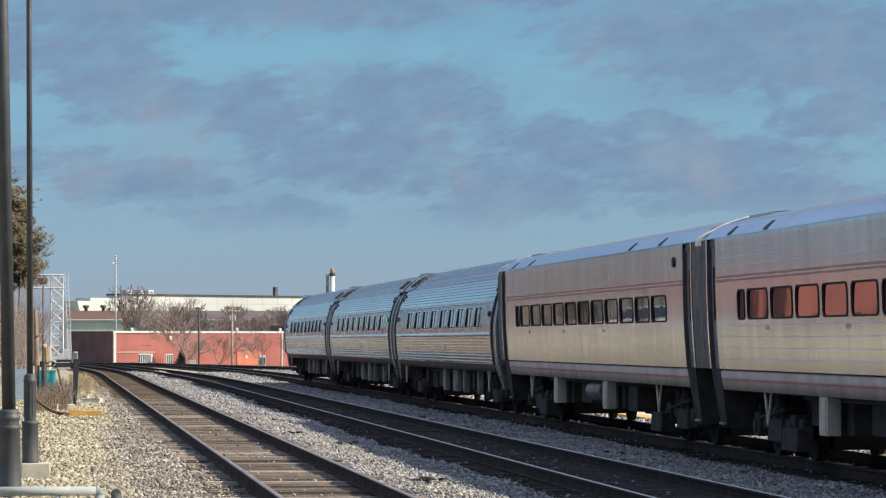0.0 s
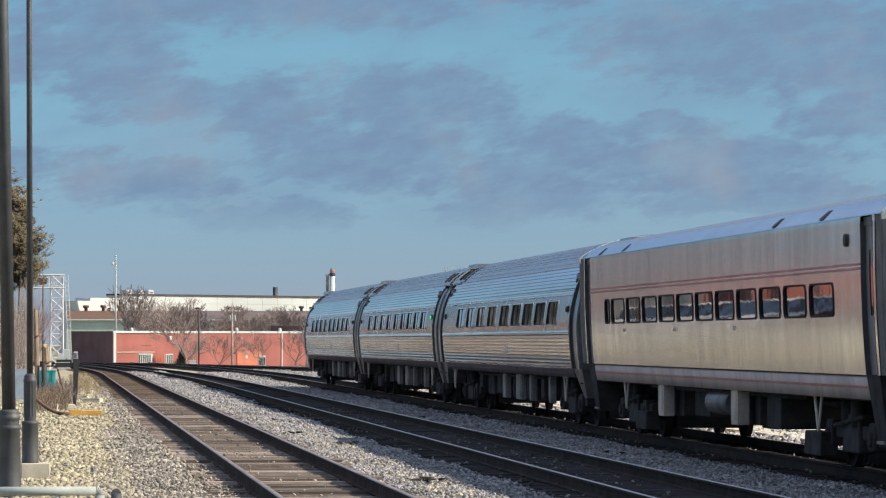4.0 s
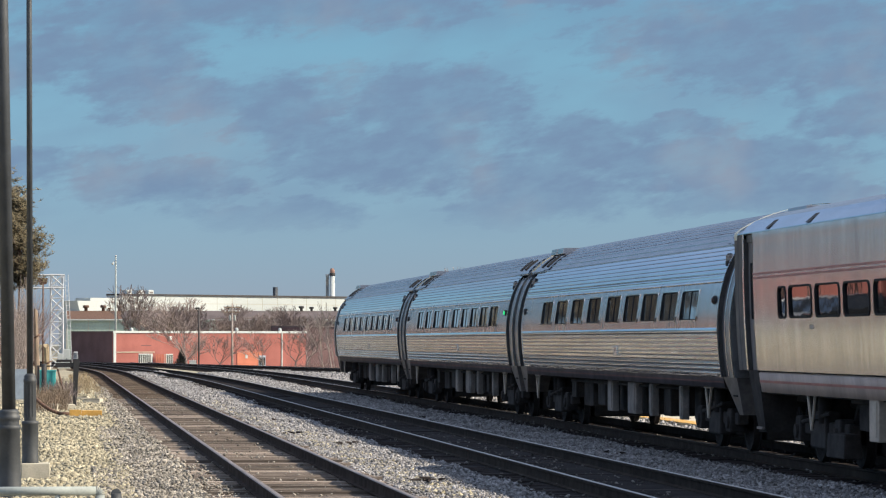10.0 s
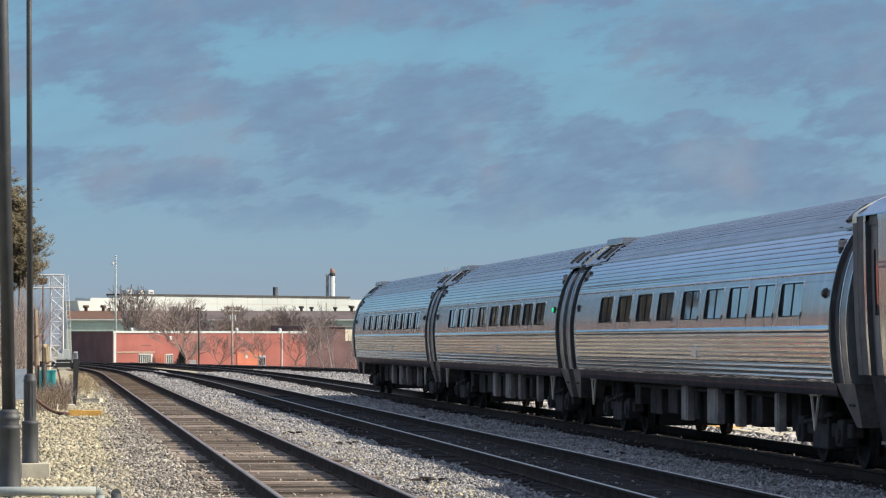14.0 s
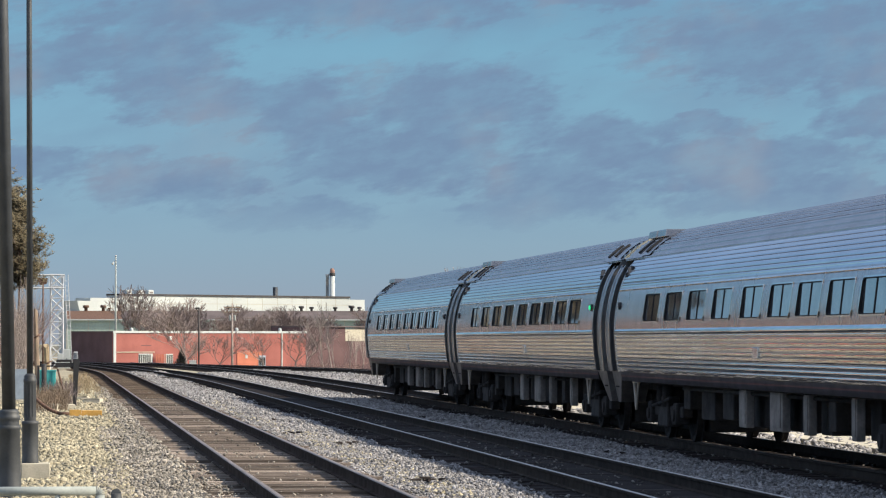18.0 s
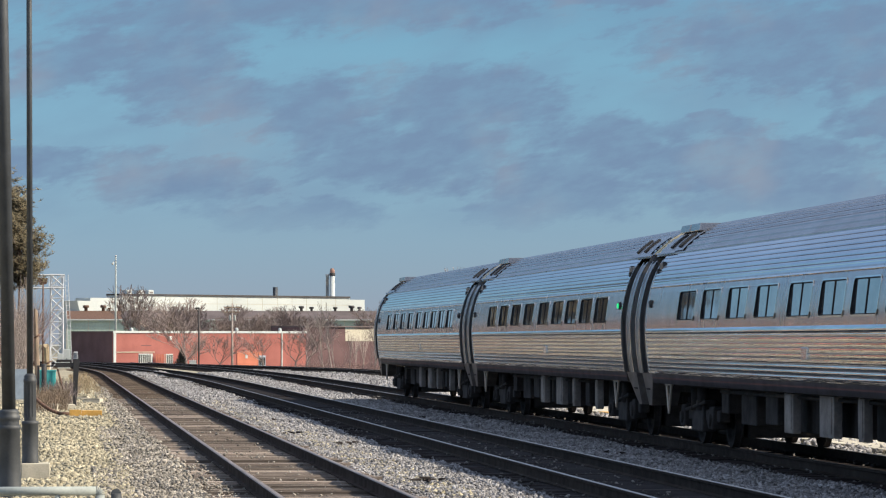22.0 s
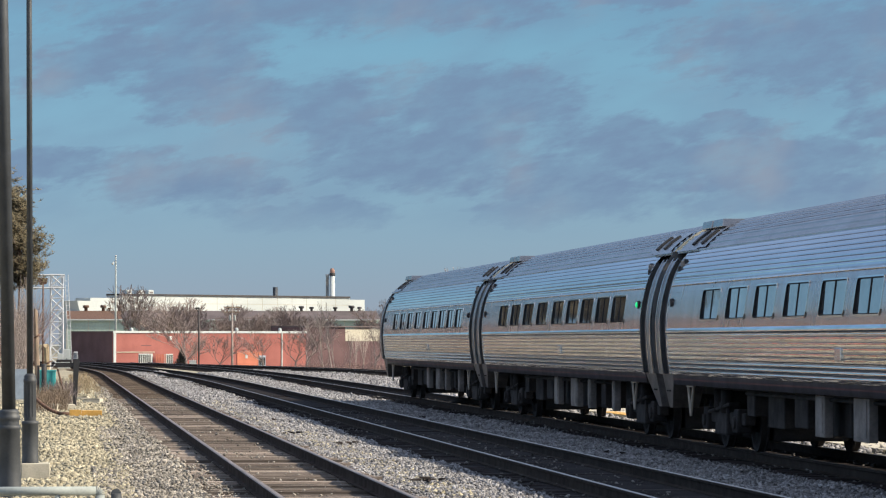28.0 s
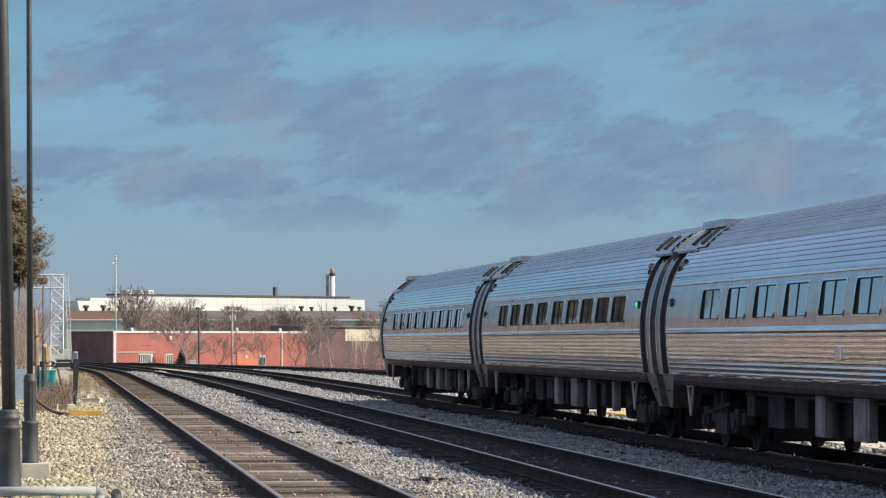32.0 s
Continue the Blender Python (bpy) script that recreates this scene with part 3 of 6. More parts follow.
def truck(bogie_at, car):
    """A two-axle truck: frame, springs and brake gear, with two rolling wheelsets."""
    frame_bm = fresh()
    for s in (-1, 1):
        box(frame_bm, s * 1.0 - 0.09, s * 1.0 + 0.09, -1.75, 1.75, 0.42, 0.62, 0.0, 0.03)
        box(frame_bm, s * 1.02 - 0.13, s * 1.02 + 0.13, -0.5, 0.5, 0.24, 0.78, 0.02, 0.03)
        for y in (-1.295, 1.295):
            box(frame_bm, s * 1.04 - 0.13, s * 1.04 + 0.13, y - 0.2, y + 0.2, 0.3, 0.68, 0.02, 0.03)
            rod(frame_bm, (s * 1.1, y, 0.457), (s * 1.2, y, 0.457), 0.12, 0.1, 12)
        for y in (-0.3, 0.3):
            rod(frame_bm, (s * 1.1, y, 0.6), (s * 1.1, y, 0.98), 0.1, 0.1, 10)
        rod(frame_bm, (s * 1.16, -0.9, 0.75), (s * 1.16, 0.9, 0.6), 0.03, 0.03, 6)
    box(frame_bm, -1.1, 1.1, -0.3, 0.3, 0.55, 0.95, 0.0, 0.03)
    box(frame_bm, -0.62, 0.62, -1.7, 1.7, 0.17, 0.6, 0.0, 0.05)
    t = part("truck", frame_bm, DARK, car, "dark grimy two-axle truck")
    t.location = (0, bogie_at, 0)
    for y in (-1.295, 1.295):
        t_ws = shared("wheelset", WHEELSET, t, pose(0, y, 0.457))
        ROLLING.append((t_ws, y))
    return t


def wheelset_mesh():
    bm = fresh()
    rod(bm, (-1.1, 0, 0), (1.1, 0, 0), 0.085, 0.085, 12)
    for s in (-1, 1):
        n = 32
        prof = [(0.10, 0.66), (0.30, 0.69), (0.36, 0.685), (0.48, 0.69), (0.485, 0.715), (0.46, 0.73), (0.454, 0.82), (0.37, 0.82), (0.33, 0.77), (0.15, 0.78), (0.12, 0.86), (0.0, 0.86)]
        rows = [[bm.verts.new((s * x, r * math.cos(2 * math.pi * i / n), r * math.sin(2 * math.pi * i / n))) for i in range(n)] for r, x in prof[:-1]]
        for p, q in zip(rows, rows[1:]):
            for i in range(n):
                bm.faces.new((p[i], p[(i + 1) % n], q[(i + 1) % n], q[i]))
        bm.faces.new(rows[-1])
    return bm


ROLLING = []
CARS = []
WHEELSET = part("wheelset", wheelset_mesh(), WHEEL)


def boxed(name, mat, car, x0, x1, y0, y1, z0, z1, taper=0.0, bevel=0.015, label=""):
    return part(name, box(fresh(), x0, x1, y0, y1, z0, z1, taper, bevel), mat, car, label)


def bracket(car, y, sign=-1):
    """A pale V-shaped hanger under the sill."""
    bm = fresh()
    x = sign * 1.38
    rod(bm, (x, y - 0.28, 1.04), (x, y - 0.03, 0.52), 0.022, 0.022, 6)
    rod(bm, (x, y + 0.22, 1.04), (x, y - 0.03, 0.52), 0.022, 0.022, 6)
    box(bm, x - 0.03, x + 0.03, y - 0.3, y + 0.25, 1.0, 1.05)
    return part("hanger_bracket", bm, PILLAR, car, "pale V-shaped steel hanger")


def undergear(car, boxes, rng):
    for y, w, z0, x, mat in boxes:
        if mat is DARK:
            boxed("equipment_box", mat, car, -x, x, y - w / 2, y + w / 2, z0, 1.06, 0.0, 0.02, "dark equipment box under the floor")
            continue
        for s in (-1, 1):
            b = boxed("equipment_box", mat, car, *sorted((s * x, s * (x - (0.13 if mat is GREYBOX else 0.2)))), y - w * 0.22, y + w * 0.22, z0, 1.06, 0.0, 0.015, "dusty grey equipment box under the floor")
            bm = fresh()
            box(bm, *sorted((s * x, s * (x + 0.012))), y - w * 0.17, y + w * 0.17, z0 + 0.06, 0.98, 0.0, 0.004)
            part("box_cover", bm, mat, b)
        # added dark backing: stops daylight and keeps the gaps between boxes black
        boxed("dark_backing", DARK, car, 0.3 - x, x - 0.3, y - w / 2, y + w / 2, z0, 1.06, 0.0, 0.02, "dark backing box between the equipment boxes")
    bm = fresh()
    for s in (-0.7, 0.55):
        rod(bm, (s, -10.8, 0.86), (s, 10.8, 0.86), 0.045, 0.045, 8)
    rod(bm, (-1.2, -6.6, 0.95), (-1.2, 6.6, 0.95), 0.03, 0.03, 8)
    part("brake_pipe", bm, DARK, car, "dark brake pipes under the floor")
    bm = fresh()
    box(bm, -0.35, 0.35, -12.6, 12.6, 0.82, 1.1)
    part("centre_sill", bm, DARK, car)


def coupler(car, y):
    bm = fresh()
    d = 1 if y > 0 else -1
    box(bm, -0.1, 0.1, min(y, y - d * 0.8), max(y, y - d * 0.8), 0.68, 0.9, 0, 0.02)
    box(bm, -0.16, 0.16, min(y, y + d * 0.22), max(y, y + d * 0.22), 0.66, 0.96, 0, 0.04)
    part("coupler", bm, DARK, car)
    bm = fresh()
    prev = None
    for i in range(9):
        t = i / 8
        q = Vector((-0.55, y - d * 0.35 + d * 0.6 * t, 0.75 - 0.38 * math.sin(math.pi * t)))
        if prev:
            rod(bm, prev, q, 0.03, 0.03, 6)
        prev = q
    part("air_hose", bm, RUBBER, car, "drooping black air hose")


def round_car(lamp):
    """A tube-shaped stainless car with ribbed sides."""
    car = thing("passenger_car", "ribbed stainless-steel passenger coach with rounded sides and narrow tinted windows", "train car", group="coaches of the train")
    for sign in (-1, 1):
        bm = fresh()
        loft(bm, side_line(1.20, 1.895, sign), [-DOOR0, DOOR0])
        part("lower_ribs", bm, STEEL, car, "ribbed stainless lower side sheet")
        bm = fresh()
        loft(bm, side_line(1.89, WZ0, sign), [-DOOR0, DOOR0])
        loft(bm, side_line(WZ1, 2.765, sign), [-DOOR0, DOOR0])
        banded_side(bm, lambda a, b: side_line(WZ0 - 0.012, WZ1 + 0.012, sign), -DOOR0, DOOR0, [(b, a) for a, b in AM_WINDOWS], WZ0, WZ1)
        part("window_panel", bm, BAND, car, "smooth dull steel window panel")
        bm = fresh()
        loft(bm, side_line(2.76, 3.29, sign), [-DOOR0, DOOR0])
        part("upper_ribs", bm, STEEL_R, car, "bright ribbed stainless letterboard")
        for d in (-1, 1):
            bm = fresh()
            loft(bm, side_line(1.20, 3.16, sign, 0, False), sorted((d * DOOR1, d * END)))
            part("end_post", bm, POST, car, "smooth steel corner post")
            # the recess shade is painted into the door's dark grey
            bm = fresh()
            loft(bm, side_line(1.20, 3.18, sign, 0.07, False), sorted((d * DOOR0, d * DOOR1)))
            door = part("door", bm, DOORSHADE, car, "recessed grey vestibule door with shade painted in")
            bm = fresh()
            loft(bm, side_line(1.85, 2.9, sign, 0.064, False), sorted((d * (DOOR0 + 0.2), d * (DOOR1 - 0.2))))
            part("door_window", bm, GLASS, door)
            for y in (DOOR0, DOOR1):
                bm = fresh()
                a, b = side_line(1.20, 3.18, sign, 0, False), side_line(1.20, 3.18, sign, 0.09, False)
                ra = [bm.verts.new((p[0], d * y, p[1])) for p in a]
                rb = [bm.verts.new((p[0], d * y, p[1])) for p in b]
                for i in range(len(a) - 1):
                    bm.faces.new((ra[i], ra[i + 1], rb[i + 1], rb[i]))
                rod(bm, (a[70][0], d * y, a[70][1]), (a[len(a) // 2][0], d * y, a[len(a) // 2][1]), 0.014, 0.014, 6)
                part("door_jamb", bm, JAMB, car)
            # step well below the door
            bm = fresh()
            y0, y1 = sorted((d * (DOOR0 - 0.1), d * (END - 0.05)))
            lo = [bm.verts.new((sign * x, y, z)) for x, y, z in ((1.36, y0 + (0.75 if d > 0 else 0.06), 0.62), (1.36, y1 - (0.75 if d < 0 else 0.06), 0.62), (0.9, y1 - (0.75 if d < 0 else 0.06), 0.62), (0.9, y0 + (0.75 if d > 0 else 0.06), 0.62))]
            hi = [bm.verts.new((sign * x, y, z)) for x, y, z in ((1.475, y0, 1.2), (1.475, y1, 1.2), (0.9, y1, 1.2), (0.9, y0, 1.2))]
            bm.faces.new(lo[::-1])
            for i in range(4):
                bm.faces.new((lo[i], lo[(i + 1) % 4], hi[(i + 1) % 4], hi[i]))
            well = part("step_well", bm, WELL, car, "grimy dull steel tapered step well")
            boxed("step", DARK, well, *sorted((sign * 1.40, sign * 1.44)), y0 + (0.6 if d > 0 else 0.2), y1 - (0.6 if d < 0 else 0.2), 0.9, 0.93)
        # windows
        for b, a in [(w[0], w[1]) for w in AM_WINDOWS]:
            bm = fresh()
            flat = lambda z: half_width(WZ0) - 0.02 - 0.055 * (z - WZ0) / (WZ1 - WZ0)
            pane(bm, flat, a + 0.005, b - 0.005, WZ0 - 0.01, WZ1 + 0.01, 0.0, sign)
            window = part("window", bm, GLASS_R, car, "tinted coach window")
            bm = fresh()
            ring(bm, half_width, a, b, WZ0, WZ1, 0.012, 0.04, sign, 0.05)
            part("window_frame", bm, RUBBER, window)
            bm = fresh()
            ring(bm, lambda z: half_width(z) + 0.004, a - 0.013, b + 0.013, WZ0 - 0.013, WZ1 + 0.013, 0.022, 0.01, sign, 0.06)
            part("window_surround", bm, STEEL_R, window, "bright pressed steel surround")
            bm = fresh()
            c = (a + b) / 2
            box(bm, *sorted((sign * (flat(WZ0) - 0.01), sign * (flat(WZ0) + 0.009))), c - 0.022, c + 0.022, WZ0, WZ1)
            for v in bm.verts:
                if v.co.z > WZ0 + 0.1:
                    v.co.x += sign * (flat(WZ1) - flat(WZ0))
            part("mullion", bm, RUBBER, window)
        # dark strips that paint shade and dark reflections into the rib grooves
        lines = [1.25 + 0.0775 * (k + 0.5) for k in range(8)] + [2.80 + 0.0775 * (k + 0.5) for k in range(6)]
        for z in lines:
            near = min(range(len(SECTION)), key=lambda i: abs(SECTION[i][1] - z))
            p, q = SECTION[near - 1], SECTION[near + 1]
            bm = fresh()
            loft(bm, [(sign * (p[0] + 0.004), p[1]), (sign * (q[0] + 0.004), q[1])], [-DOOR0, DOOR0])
            part("groove", bm, GROOVE_SHADE, car, "groove strip with shade painted in")
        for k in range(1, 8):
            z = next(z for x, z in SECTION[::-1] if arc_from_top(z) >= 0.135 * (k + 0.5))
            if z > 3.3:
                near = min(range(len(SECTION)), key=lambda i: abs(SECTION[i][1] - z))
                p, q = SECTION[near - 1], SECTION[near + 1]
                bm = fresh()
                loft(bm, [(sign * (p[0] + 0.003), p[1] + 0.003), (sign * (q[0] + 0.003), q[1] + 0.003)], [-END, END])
                part("groove", bm, GROOVE_SHADE, car, "groove strip with shade painted in")
        bm = fresh()
        loft(bm, [(sign * (half_width(2.70) - 0.005), 2.695), (sign * (half_width(2.70) + 0.016), 2.70), (sign * (half_width(2.73) + 0.016), 2.73), (sign * (half_width(2.73) - 0.005), 2.74)], [-DOOR0, DOOR0])
        part("drip_rail", bm, STEEL, car)
        # belt rail above the ribs and the dark sill under them
        bm = fresh()
        loft(bm, [(sign * (half_width(1.9) - 0.01), 1.88), (sign * (half_width(1.9) + 0.02), 1.89), (sign * (half_width(1.93) + 0.021), 1.93), (sign * (half_width(1.95) + 0.013), 1.965), (sign * (half_width(1.98) - 0.004), 1.99)], [-DOOR0, DOOR0])
        part("belt_rail", bm, STEEL, car)
        bm = fresh()
        loft(bm, [(sign * 1.34, 1.02), (sign * 1.455, 1.03), (sign * 1.487, 1.2)], [-DOOR0 + 0.05, DOOR0 - 0.05])
        sill = part("sill", bm, SILL, car, "dark blue-black side sill")
        bm = fresh()
        loft(bm, [(sign * 1.474, 1.11), (sign * 1.480, 1.135)], [-DOOR0 + 0.05, DOOR0 - 0.05])
        part("stripe", bm, SILLRED, sill, "thin dark red stripe")
        # hatch on the lower ribs, louvres, marker lamps
        boxed("hatch", SATIN, car, *sorted((sign * 1.53, sign * 1.59)), -1.7, -1.3, 1.5, 1.68, 0.0, 0.01, "square dull steel hatch")
        for d in (-1, 1):
            for k in (1.15, 1.95):
                bm = fresh()
                y = d * (END - k)
                rows = [[bm.verts.new((px, y + e, pz)) for px, pz in side_line(3.39, 3.62, sign, -o, False)] for e, o in ((-0.09, 0.0), (-0.09, 0.05), (0.09, 0.05), (0.09, 0.0))]
                for p, q in zip(rows, rows[1:]):
                    for i in range(len(p) - 1):
                        bm.faces.new((p[i], p[i + 1], q[i + 1], q[i]))
                part("roof_louvre", bm, BLACKIRON, car, "black slotted roof louvre")
            bm = fresh()
            loft(bm, side_line(3.33, 3.68, sign, -0.021, False), sorted((d * (END - 2.5), d * (END - 0.3))))
            part("louvre_panel", bm, ROOF, car, "smooth steel roof panel")
            for k, z in ((1.25, 3.0), (1.45, 3.12)):
                y = d * (END - k)
                x = half_width(z)
                boxed("vent_box", BLACKIRON, car, *sorted((sign * (x - 0.03), sign * (x + 0.035))), y - 0.06, y + 0.06, z - 0.045, z + 0.045)
            y = d * (END - 1.36)
            x = half_width(3.06)
            boxed("vent_cover", GREYBOX, car, *sorted((sign * (x - 0.07), sign * (x + 0.022))), y - 0.14, y + 0.14, 2.97, 3.14, 0.0, 0.02, "small grey box beside the door")
            for y, w in ((DOOR0 - 0.045, 0.045), (DOOR1, 0.05), (END - 0.06, 0.055)):
                bm = fresh()
                p, q = side_line(1.2, 3.2, sign, -0.014, False), side_line(1.2, 3.2, sign, 0.004, False)
                loft(bm, p, sorted((d * y, d * (y + w))))
                for e in (y, y + w):
                    ra = [bm.verts.new((u[0], d * e, u[1])) for u in p]
                    rb = [bm.verts.new((u[0], d * e, u[1])) for u in q]
                    for i in range(len(p) - 1):
                        bm.faces.new((ra[i], ra[i + 1], rb[i + 1], rb[i]))
                part("door_edge", bm, EDGE, car, "bright worn steel edge of the doorway")
            bm = fresh()
            loft(bm, side_line(3.295, 3.325, sign, -0.035, False), sorted((d * (END - 1.9), d * END)))
            part("drip_ledge", bm, ROOF, car)
            y = d * (END - 1.45)
            x = half_width(2.38)
            bm = fresh()
            rod(bm, (sign * (x - 0.02), y, 2.42), (sign * (x + 0.03), y, 2.42), 0.075, 0.065, 16)
            marker = part("marker_lamp", bm, BLACKIRON, car, "round black marker lamp housing")
            if d < 0:
                bm = fresh()
                rod(bm, (sign * (x + 0.03), y, 2.42), (sign * (x + 0.055), y, 2.42), 0.055, 0.035, 16)
                part("lens", bm, GREENLENS if lamp else REDLENS, marker, "glowing green lens" if lamp else "")
    # roof
    bm = fresh()
    half = side_line(3.28, 3.89, -1)
    loft(bm, half + [(-x, z) for x, z in half[::-1]][1:], [-END, END])
    part("roof", bm, ROOF, car, "ribbed steel roof")
    for y0, y1 in ((10.7, 11.6), (11.7, 12.6)):
        boxed("roof_hatch", ROOF, car, -0.8, 0.0, y0, y1, 3.70, 3.835, 0.03, 0.01, "low grey roof hatch")
    for d in (-1, 1):
        bm = fresh()
        base = side_line(1.20, 3.89, -1, 0.0, False)
        full = base + [(-x, z) for x, z in base[::-1]][1:]
        bm.faces.new([bm.verts.new((x, d * (END - 0.005), z)) for x, z in full])
        part("end_wall", bm, POST, car)
        boxed("diaphragm", RUBBER, car, -0.62, 0.62, *sorted((d * END, d * 13.01)), 1.05, 3.35, 0.0, 0.03, "black corridor diaphragm")
        # tan colour puts the sun onto the top of the gangway
        bm = fresh()
        arc = [(x * 0.99, 1.2 + (z - 1.2) * 1.003) for x, z in full]
        loft(bm, [p for p in arc if p[1] > 3.34], sorted((d * END, d * 12.99)))
        part("end_fairing", bm, GANGWAY_LIT, car, "fairing over the gangway with sunlight painted as tan")
        coupler(car, d * 12.75)
    bm = fresh()
    box(bm, -1.3, 1.3, -11.5, 11.5, 1.0, 1.19)
    part("floor_pan", bm, DARK, car)
    for y in (-9.07, 9.07):
        truck(y, car)
    rng = random.Random(4)
    undergear(car, [(0.9, 1.35, 0.42, 1.3, GREYBOX), (-1.6, 2.05, 0.42, 1.29, GREYBOX), (-3.75, 0.7, 0.42, 1.3, GREYBOX), (-5.0, 0.45, 0.5, 1.2, DARK), (-6.7, 0.6, 0.42, 1.28, GREYBOX), (2.6, 0.9, 0.5, 1.2, DARK), (4.6, 1.2, 0.45, 1.15, DARK), (6.3, 0.6, 0.6, 1.2, DARK)], rng)
    bracket(car, 10.5)
    bracket(car, -9.8)
    CARS.append(car)
    return car


FLAT = [(1.507, 1.33), (1.532, 1.65), (1.554, 2.0), (1.567, 2.35), (1.576, 2.65), (1.578, 2.9), (1.581, 3.25), (1.583, 3.385), (1.53, 3.45), (1.33, 3.56), (1.0, 3.695), (0.5, 3.82), (0.0, 3.86)]
FLAT_SECTION = outline_at(FLAT, 0.03)
FLAT_WINDOWS = [(9.0 - 1.745 * k, 7.55 - 1.745 * k) for k in range(11)]


def flat_width(z):
    for (x0, z0), (x1, z1) in zip(FLAT_SECTION, FLAT_SECTION[1:]):
        if z0 <= z <= z1:
            return x0 + (x1 - x0) * (z - z0) / (z1 - z0 + 1e-9)
    return 0.0


def flat_strip(z0, z1, sign, d=0.0, n=6):
    return [(sign * (flat_width(z0 + (z1 - z0) * i / n) + d), z0 + (z1 - z0) * i / n) for i in range(n + 1)]


def flat_car(seams=(), lean=0.0045):
    """A flat-sided steel car with red lines above its windows."""
    car = thing("passenger_car", "flat-sided brushed steel passenger coach with thin red stripes and black-rimmed windows", "train car", group="coaches of the train")
    d0, d1, end = 11.58, 12.24, 12.74
    holes = [(b, a) for a, b in FLAT_WINDOWS] + [(9.26, 9.76)]
    for sign in (-1, 1):
        bm = fresh()
        loft(bm, flat_strip(1.33, 2.12, sign, 0, 10), [-d0, d0])
        loft(bm, flat_strip(2.535, 3.385, sign, 0, 12), [-d0, d0])
        banded_side(bm, lambda a, b: flat_strip(a, b, sign), -d0, d0, holes, 2.12, 2.535)
        part("side_panel", bm, SATIN, car, "brushed steel side sheet, streaked")
        for b, a in [(h[1], h[0]) for h in holes]:
            bm = fresh()
            pane(bm, flat_width, a + 0.01, b - 0.01, 2.11, 2.545, 0.016, sign, lean)
            window = part("window", bm, GLASS, car, "tinted coach window with a black rim")
            bm = fresh()
            ring(bm, flat_width, a, b, 2.12, 2.535, 0.028, 0.03, sign, 0.09)
            part("window_rim", bm, RUBBER, window)
        for z in (2.695, 2.755):
            bm = fresh()
            loft(bm, flat_strip(z, z + 0.032, sign, 0.003, 2), [-d0, d0])
            part("red_stripe", bm, REDLINE, car, "thin faded red stripe")
        for z in seams:
            bm = fresh()
            loft(bm, [(sign * (flat_width(z) + 0.001), z), (sign * (flat_width(z) + 0.007), z + 0.004), (sign * (flat_width(z) + 0.001), z + 0.012)], [-d0, d0], False)
            part("panel_seam", bm, SATIN, car, "fine horizontal panel seam")
        # lower skirt
        bm = fresh()
        loft(bm, [(sign * 1.36, 1.0), (sign * 1.44, 1.005), (sign * 1.49, 1.29), (sign * 1.46, 1.31)], [-d0, d0])
        skirt = part("skirt", bm, SKIRT, car, "dull steel lower skirt")
        bm = fresh()
        loft(bm, [(sign * 1.470, 1.15), (sign * 1.476, 1.185)], [-d0, d0])
        part("stripe", bm, REDLINE, skirt, "thin faded red stripe")
        # black strip painted in for the shade of the gap above the skirt
        bm = fresh()
        loft(bm, [(sign * 1.44, 1.30), (sign * 1.44, 1.34)], [-d0, d0])
        part("shadow_gap", bm, RUBBER, car)
        for d in (-1, 1):
            bm = fresh()
            loft(bm, flat_strip(1.33, 3.385, sign, 0, 12), sorted((d * d1, d * (d1 + 0.13))))
            part("end_post", bm, SATIN, car, "narrow steel corner post")
            bm = fresh()
            loft(bm, flat_strip(1.33, 3.385, sign, -0.012, 12), sorted((d * (d1 + 0.13), d * end)))
            part("end_return", bm, CURTAIN, car, "dull grey-brown end sheet")
            bm = fresh()
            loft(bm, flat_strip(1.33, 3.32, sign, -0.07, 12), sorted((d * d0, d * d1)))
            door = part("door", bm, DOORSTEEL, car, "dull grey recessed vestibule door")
            bm = fresh()
            loft(bm, flat_strip(2.1, 2.95, sign, -0.064, 4), sorted((d * (d0 + 0.2), d * (d1 - 0.16))))
            part("door_window", bm, GLASS, door)
            for y in (d0, d1):
                bm = fresh()
                a, b = flat_strip(1.33, 3.32, sign, 0.004, 8), flat_strip(1.33, 3.32, sign, -0.09, 8)
                ra = [bm.verts.new((p[0], d * y, p[1])) for p in a]
                rb = [bm.verts.new((p[0], d * y, p[1])) for p in b]
                for i in range(8):
                    bm.faces.new((ra[i], ra[i + 1], rb[i + 1], rb[i]))
                part("door_jamb", bm, JAMB, car)
            bm = fresh()
            box(bm, *sorted((sign * 1.43, sign * 1.54)), *sorted((d * d0, d * d1)), 3.26, 3.38)
            part("door_head", bm, JAMB, car)
            bm = fresh()
            y0, y1 = sorted((d * (d0 - 0.02), d * (d1 + 0.05)))
            lo = [bm.verts.new((sign * x, y, z)) for x, y, z in ((1.36, y0 + 0.1, 0.4), (1.36, y1 - 0.1, 0.4), (0.9, y1 - 0.1, 0.4), (0.9, y0 + 0.1, 0.4))]
            hi = [bm.verts.new((sign * x, y, z)) for x, y, z in ((1.5, y0, 1.33), (1.5, y1, 1.33), (0.9, y1, 1.33), (0.9, y0, 1.33))]
            bm.faces.new(lo[::-1])
            for i in range(4):
                bm.faces.new((lo[i], lo[(i + 1) % 4], hi[(i + 1) % 4], hi[i]))
            well = part("step_well", bm, DARK, car, "dark tapered step well")
            boxed("step", GREYBOX, well, *sorted((sign * 1.37, sign * 1.41)), y0 + 0.16, y1 - 0.16, 0.44, 0.48, 0, 0.005)
        bm = fresh()
